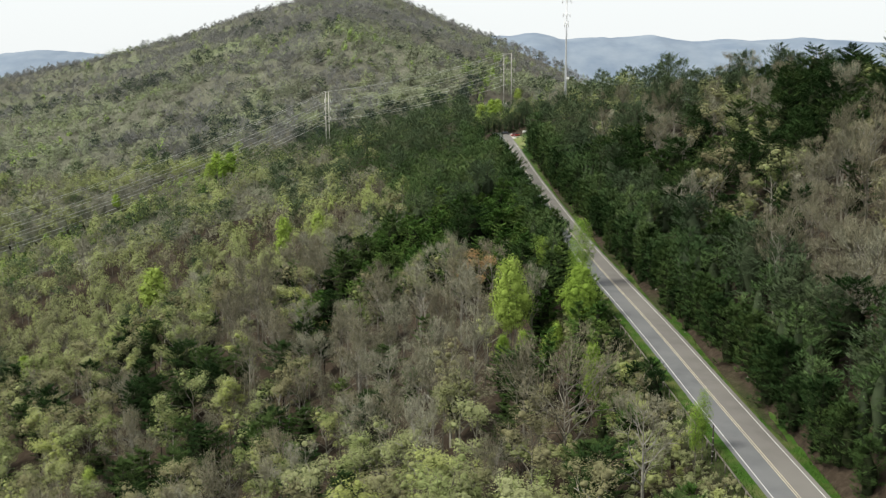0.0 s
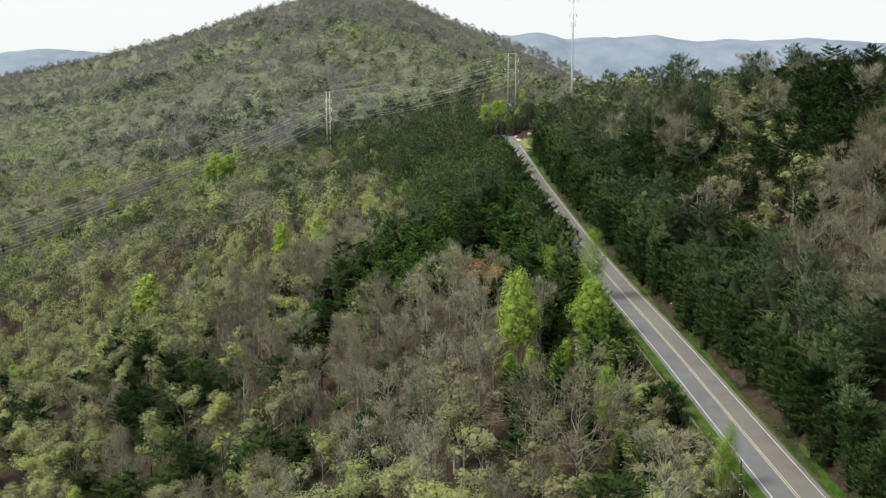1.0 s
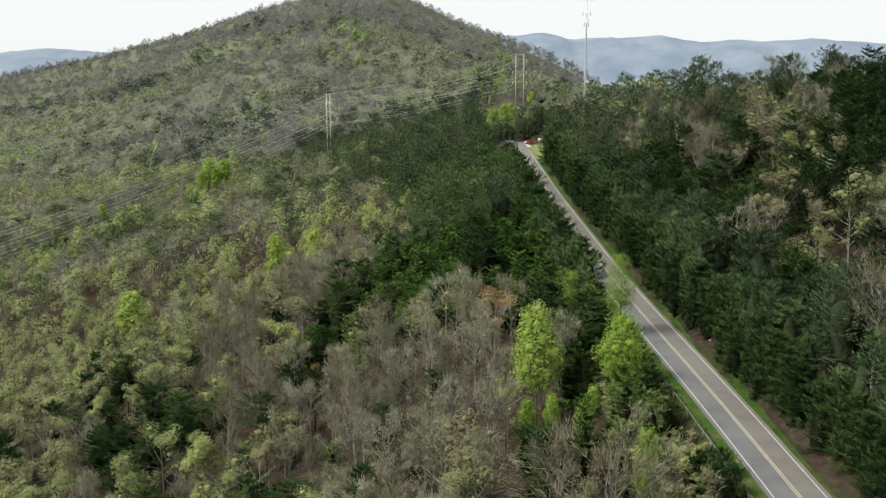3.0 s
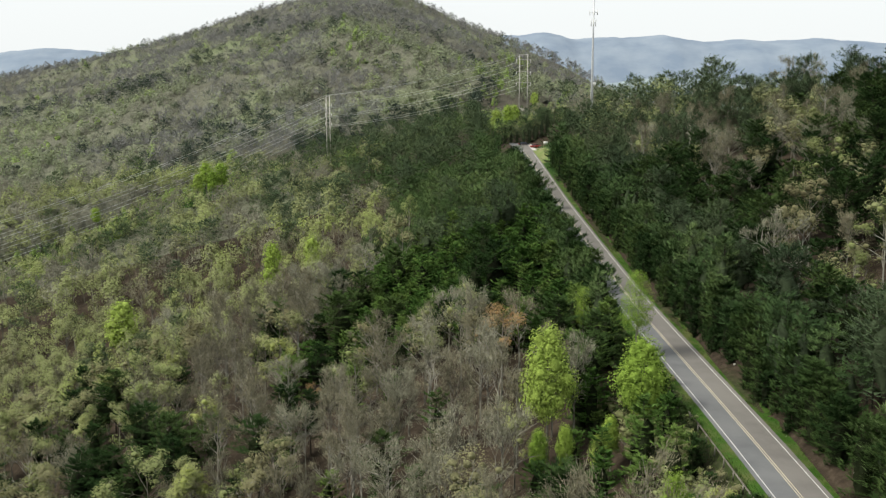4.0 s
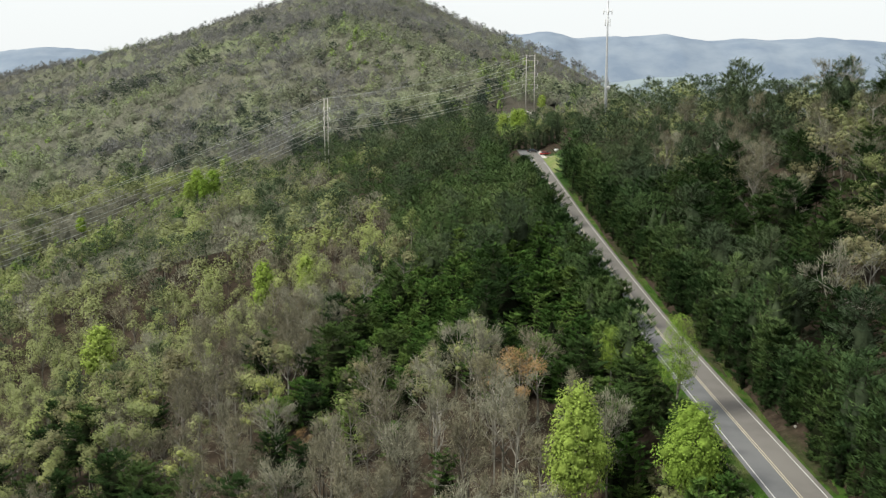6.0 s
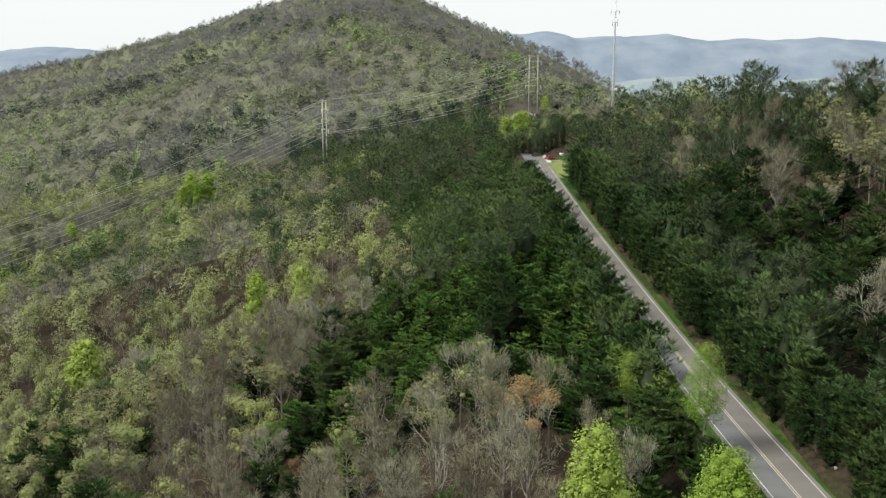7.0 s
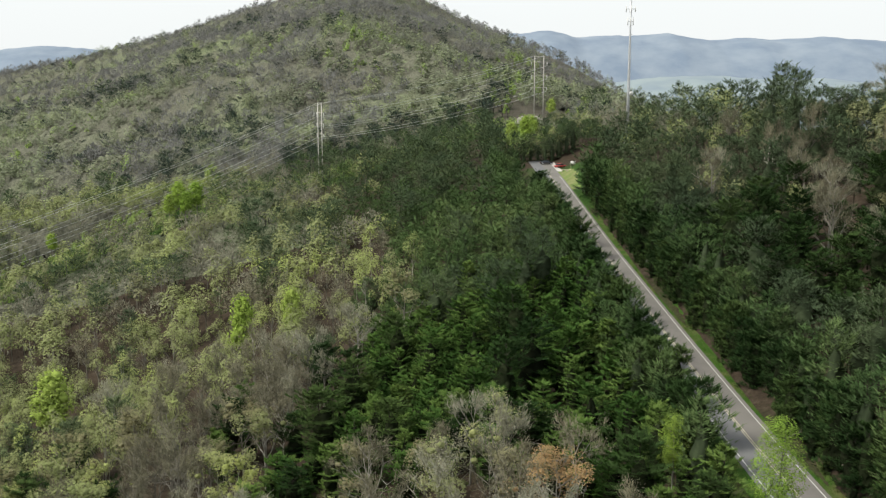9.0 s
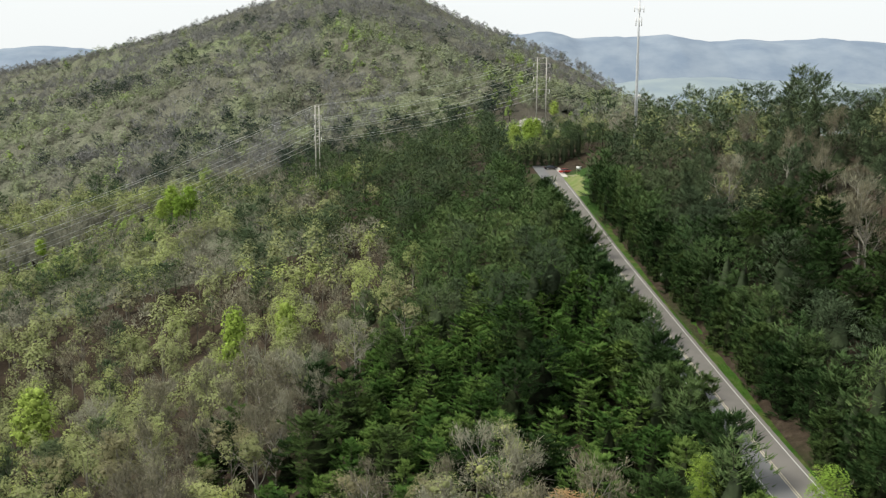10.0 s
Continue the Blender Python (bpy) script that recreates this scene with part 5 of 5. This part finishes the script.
for a, b in zip(ys[:-1], ys[1:]):
    for (o0, z0), (o1, z1) in zip(PROFILE[:-1], PROFILE[1:]):
        p = [along(a, -5.9 + o0, z0 - 0.1), along(a, -5.9 + o1, z1 - 0.1), along(b, -5.9 + o1, z1 - 0.1), along(b, -5.9 + o0, z0 - 0.1)]
        tris += [(p[0], p[1], p[2]), (p[0], p[2], p[3])]
part("beam", tris, M_RUSTRAIL, rail)
for y in ys:
    p = along(y, -6.08)
    part("post", box(p[0], p[1], p[2] - 0.1, 0.15, 0.15, 1.2), M_RUSTRAIL, rail)
tagged(rail, "low weathered steel guardrail on posts along the grassy verge", "guardrail")

pole = new("roadside_pole")
pole.location = (35.6, 128.7, float(ground_z(35.6, 128.7)))
part("shaft", rod([(0, 0, -1.2), (0.02, 0, 2.0), (0, 0, 4.9)], 0.13, 0.09, 8), M_DARKPOLE, pole)
for z in (-0.3, 0.6, 1.3, 2.2, 3.1):
    part("band", rod([(0.01, 0, z), (0.01, 0, z + 0.09)], 0.135, 0.135, 8), M_POLE, pole)
tagged(pole, "dark creosoted wooden pole standing below the road", "pole")

# ---- parking place at the bend ----
lot = []
ring = [(31 + 9.0 + 10.5 * math.cos(a) * (1.0 if math.cos(a) < 0.3 else 0.75), 483 + 13 * math.sin(a)) for a in np.linspace(0, 2 * math.pi, 33)[:-1]]
cen = np.array((36.0, 483.0, float(road_z(483)) + 0.012))
ringv = [np.array((x - 2.0, y, float(road_z(y)) + 0.012)) for x, y in ring]
for i in range(32):
    lot.append((cen, ringv[i], ringv[(i + 1) % 32]))
lot_ob = new("parking_lot", welded("parking_lot", lot, M_GRAVEL))
tagged(lot_ob, "pale gravel parking place beside the road", "parking lot", kind="structure")


def car(x, y, turn, paint, label, tall=1.45):
    """A car: lofted body with bonnet and boot, glazed cabin, lamps, four wheels with tyre and rim."""
    root = new("car")
    root.matrix_world = pose(x, y, float(road_z(y)) + 0.03 if y < 520 else float(ground_z(x, y)) + 0.05, 0, 0, turn)
    side = [(-2.25, 0.32), (-2.28, 0.62), (-2.15, 0.86), (-1.45, 0.92), (1.15, 0.95), (2.05, 0.84), (2.28, 0.62), (2.26, 0.32)]
    out = []
    for s, w in ((-1, 0.86), (1, 0.86)):
        pts = [np.array((px, s * w * (0.93 if pz > 0.8 or pz < 0.4 else 1.0), pz)) for px, pz in side]
        for i in range(1, len(pts) - 1):
            out.append((pts[0], pts[i], pts[i + 1]))
    for i in range(len(side)):
        j = (i + 1) % len(side)
        q = []
        for (px, pz) in (side[i], side[j]):
            w = 0.86 * (0.93 if pz > 0.8 or pz < 0.4 else 1.0)
            q += [np.array((px, -w, pz)), np.array((px, w, pz))]
        out += [(q[0], q[1], q[3]), (q[0], q[3], q[2])]
    body = part("body", out, paint, root)
    low, top = [(-1.75, 0.92), (1.25, 0.95)], [(-1.15, tall), (0.45, tall)]
    c = [np.array((px, s * w, pz)) for (px, pz), w in ((low[0], 0.78), (low[1], 0.78), (top[1], 0.62), (top[0], 0.62)) for s in (-1, 1)]
    glass = []
    for a, b, d, e in ((0, 2, 4, 6), (1, 3, 5, 7), (0, 1, 7, 6), (2, 3, 5, 4)):
        glass += [(c[a], c[b], c[d]), (c[a], c[d], c[e])]
    part("cabin_glass", glass, M_GLASS, root, "dark car glass")
    part("roof", box(-0.35, 0, tall + 0.02, 1.72, 1.28, 0.06), paint, root)
    for sx in (-1.4, 1.38):
        for sy in (-0.82, 0.82):
            wheel = new("wheel")
            wheel.parent = root
            wheel.location = (sx, sy, 0.33)
            part("tyre", rod([(0, -0.11, 0), (0, 0.11, 0)], 0.33, 0.33, 14), M_TYRE, wheel)
            part("rim", rod([(0, -0.12, 0), (0, 0.12, 0)], 0.2, 0.2, 10), M_STEEL, wheel)
    for sy in (-0.62, 0.62):
        part("headlight", box(2.24, sy, 0.68, 0.1, 0.32, 0.14), M_LAMPGLASS, root)
        part("tail_light", box(-2.25, sy, 0.72, 0.08, 0.28, 0.16), M_TAIL, root)
    tagged(root, label, "car", "parked cars")


car(32.6, 489.5, 8, M_CARBLACK, "black parked car on the pale gravel")
car(36.6, 480.5, 35, M_CARRED, "red parked car on the pale gravel")
car(3.0, 687.0, 20, M_CARWHITE, "pale silver car on the far road")

sign = new("notice_board")
sign.location = (39.6, 468.5, float(ground_z(39.6, 468.5)))
for sx in (-0.7, 0.7):
    part("post", box(sx, 0, 0.9, 0.12, 0.12, 2.2), M_TIMBER, sign)
part("panel", box(0, -0.08, 1.5, 1.7, 0.06, 1.1), M_SIGN, sign)
tagged(sign, "white notice board on two timber posts", "sign")

bar = new("timber_barrier")
bar.location = (37.8, 462.0, float(ground_z(37.8, 462.0)))
for sx in (-2.6, -0.9, 0.9, 2.6):
    part("post", box(sx, sx * 0.12, 0.4, 0.2, 0.2, 1.1), M_TIMBER, bar)
part("rail", rod([(-2.9, -0.35, 0.8), (0, 0, 0.82), (2.9, 0.35, 0.8)], 0.13, 0.13, 6), M_TIMBER, bar)
tagged(bar, "pale timber barrier rail beside the parking place", "barrier")


# ---- rocks, logs ----
def boulder(x, y, size, seed, sink=0.3):
    bm = bmesh.new()
    bmesh.ops.create_icosphere(bm, subdivisions=2, radius=size)
    r = random.Random(seed)
    ph = [r.uniform(0, 6) for _ in range(6)]
    for v in bm.verts:
        c = v.co / size
        k = 1 + 0.22 * math.sin(3 * c.x + ph[0]) + 0.18 * math.sin(4 * c.y + ph[1]) + 0.14 * math.sin(6 * c.z + ph[2]) * math.cos(5 * c.x + ph[3])
        v.co = v.co * k
        v.co.z *= 0.62
    me = bpy.data.meshes.new("boulder")
    bm.to_mesh(me)
    bm.free()
    me.materials.append(M_ROCK)
    ob = new("boulder", me)
    ob.location = (x, y, float(ground_z(x, y)) + size * (0.5 - sink))
    tagged(ob, "pale weathered boulder lying on the slope", "rock", "boulders")


rr = random.Random(4)
for i in range(26):
    boulder(35 + rr.uniform(-15, 10), 661 + rr.uniform(-10, 9), rr.uniform(0.8, 2.4), i)
for i in range(7):
    boulder(39.8 + rr.uniform(-0.6, 2.2), 330 + rr.uniform(-6, 6), rr.uniform(0.3, 0.6), 40 + i)
for i in range(9):
    y = 125 + i * 21 + rr.uniform(-6, 6)
    boulder(float(road_x(y)) + rr.uniform(6.4, 8.0), y, rr.uniform(0.14, 0.26), 60 + i)

for x, y, ln, turn in ((40.9, 333, 3.2, 0.6), (40.2, 327, 2.4, -0.4), (47.6, 190, 4.5, 0.9), (44.5, 232, 3.0, 0.5)):
    z = float(ground_z(x, y)) + 0.25
    dx, dy = ln / 2 * math.cos(turn), ln / 2 * math.sin(turn)
    log = new("fallen_log", welded("fallen_log", rod([(x - dx, y - dy, z), (x, y, z + 0.1), (x + dx, y + dy, z + 0.45)], 0.16, 0.07, 7), M_LOG))
    tagged(log, "pale barkless fallen log on the road bank", "log", "fallen logs")

# ---- grass blades and litter on the verges ----
gr = np.random.default_rng(21)
n = 26000
side = np.where(gr.random(n) < 0.5, 1.0, -1.0)
gyv = 100 + 240 * gr.random(n) ** 1.4
go = side * (3.95 + np.abs(gr.normal(0, 0.75, n)))
go = np.where((side < 0) & (gr.random(n) < 0.3), -gr.uniform(5, 8.5, n), go)
gxv = road_x(gyv) + go
gz = np.maximum(ground_z(gxv, gyv), np.where(np.abs(go) < 5.3, road_z(gyv) - 0.1, -99)) - 0.03
ang, tallv = gr.uniform(0, 6.28, n), gr.uniform(0.12, 0.34, n) * np.where(np.abs(go) > 5.0, 1.6, 0.8)
root = np.stack([gxv, gyv, gz], -1)
across = np.stack([np.cos(ang), np.sin(ang), 0 * ang], -1) * 0.06
tipv = root + np.stack([gr.normal(0, 0.10, n), gr.normal(0, 0.10, n), tallv], -1)
tagged(new("grass", tri_mesh("grass", np.stack([root - across, root + across, tipv], 1), M_BLADES)), "tufts of green and straw-coloured grass on the verges", "grass", kind="stuff")
n = 260
sy = gr.uniform(100, 330, n)
so = gr.uniform(4.3, 7.5, n)
sx = road_x(sy) + so
sz = ground_z(sx, sy)
stones = []
for x, y, z in zip(sx, sy, sz):
    r = gr.uniform(0.05, 0.16)
    q = np.array([(x, y, z) + d * r * gr.uniform(0.7, 1.3) for d in np.array([(1, 0, 0), (0, 1, 0), (-1, 0, 0), (0, -1, 0), (0, 0, 0.8), (0, 0, -0.5)])])
    stones += [(q[i], q[(i + 1) % 4], q[4]) for i in range(4)] + [(q[(i + 1) % 4], q[i], q[5]) for i in range(4)]
tagged(new("loose_stones", tri_mesh("loose_stones", stones, M_ROCK)), "small pale stones scattered along the foot of the bank", "stones", kind="stuff")
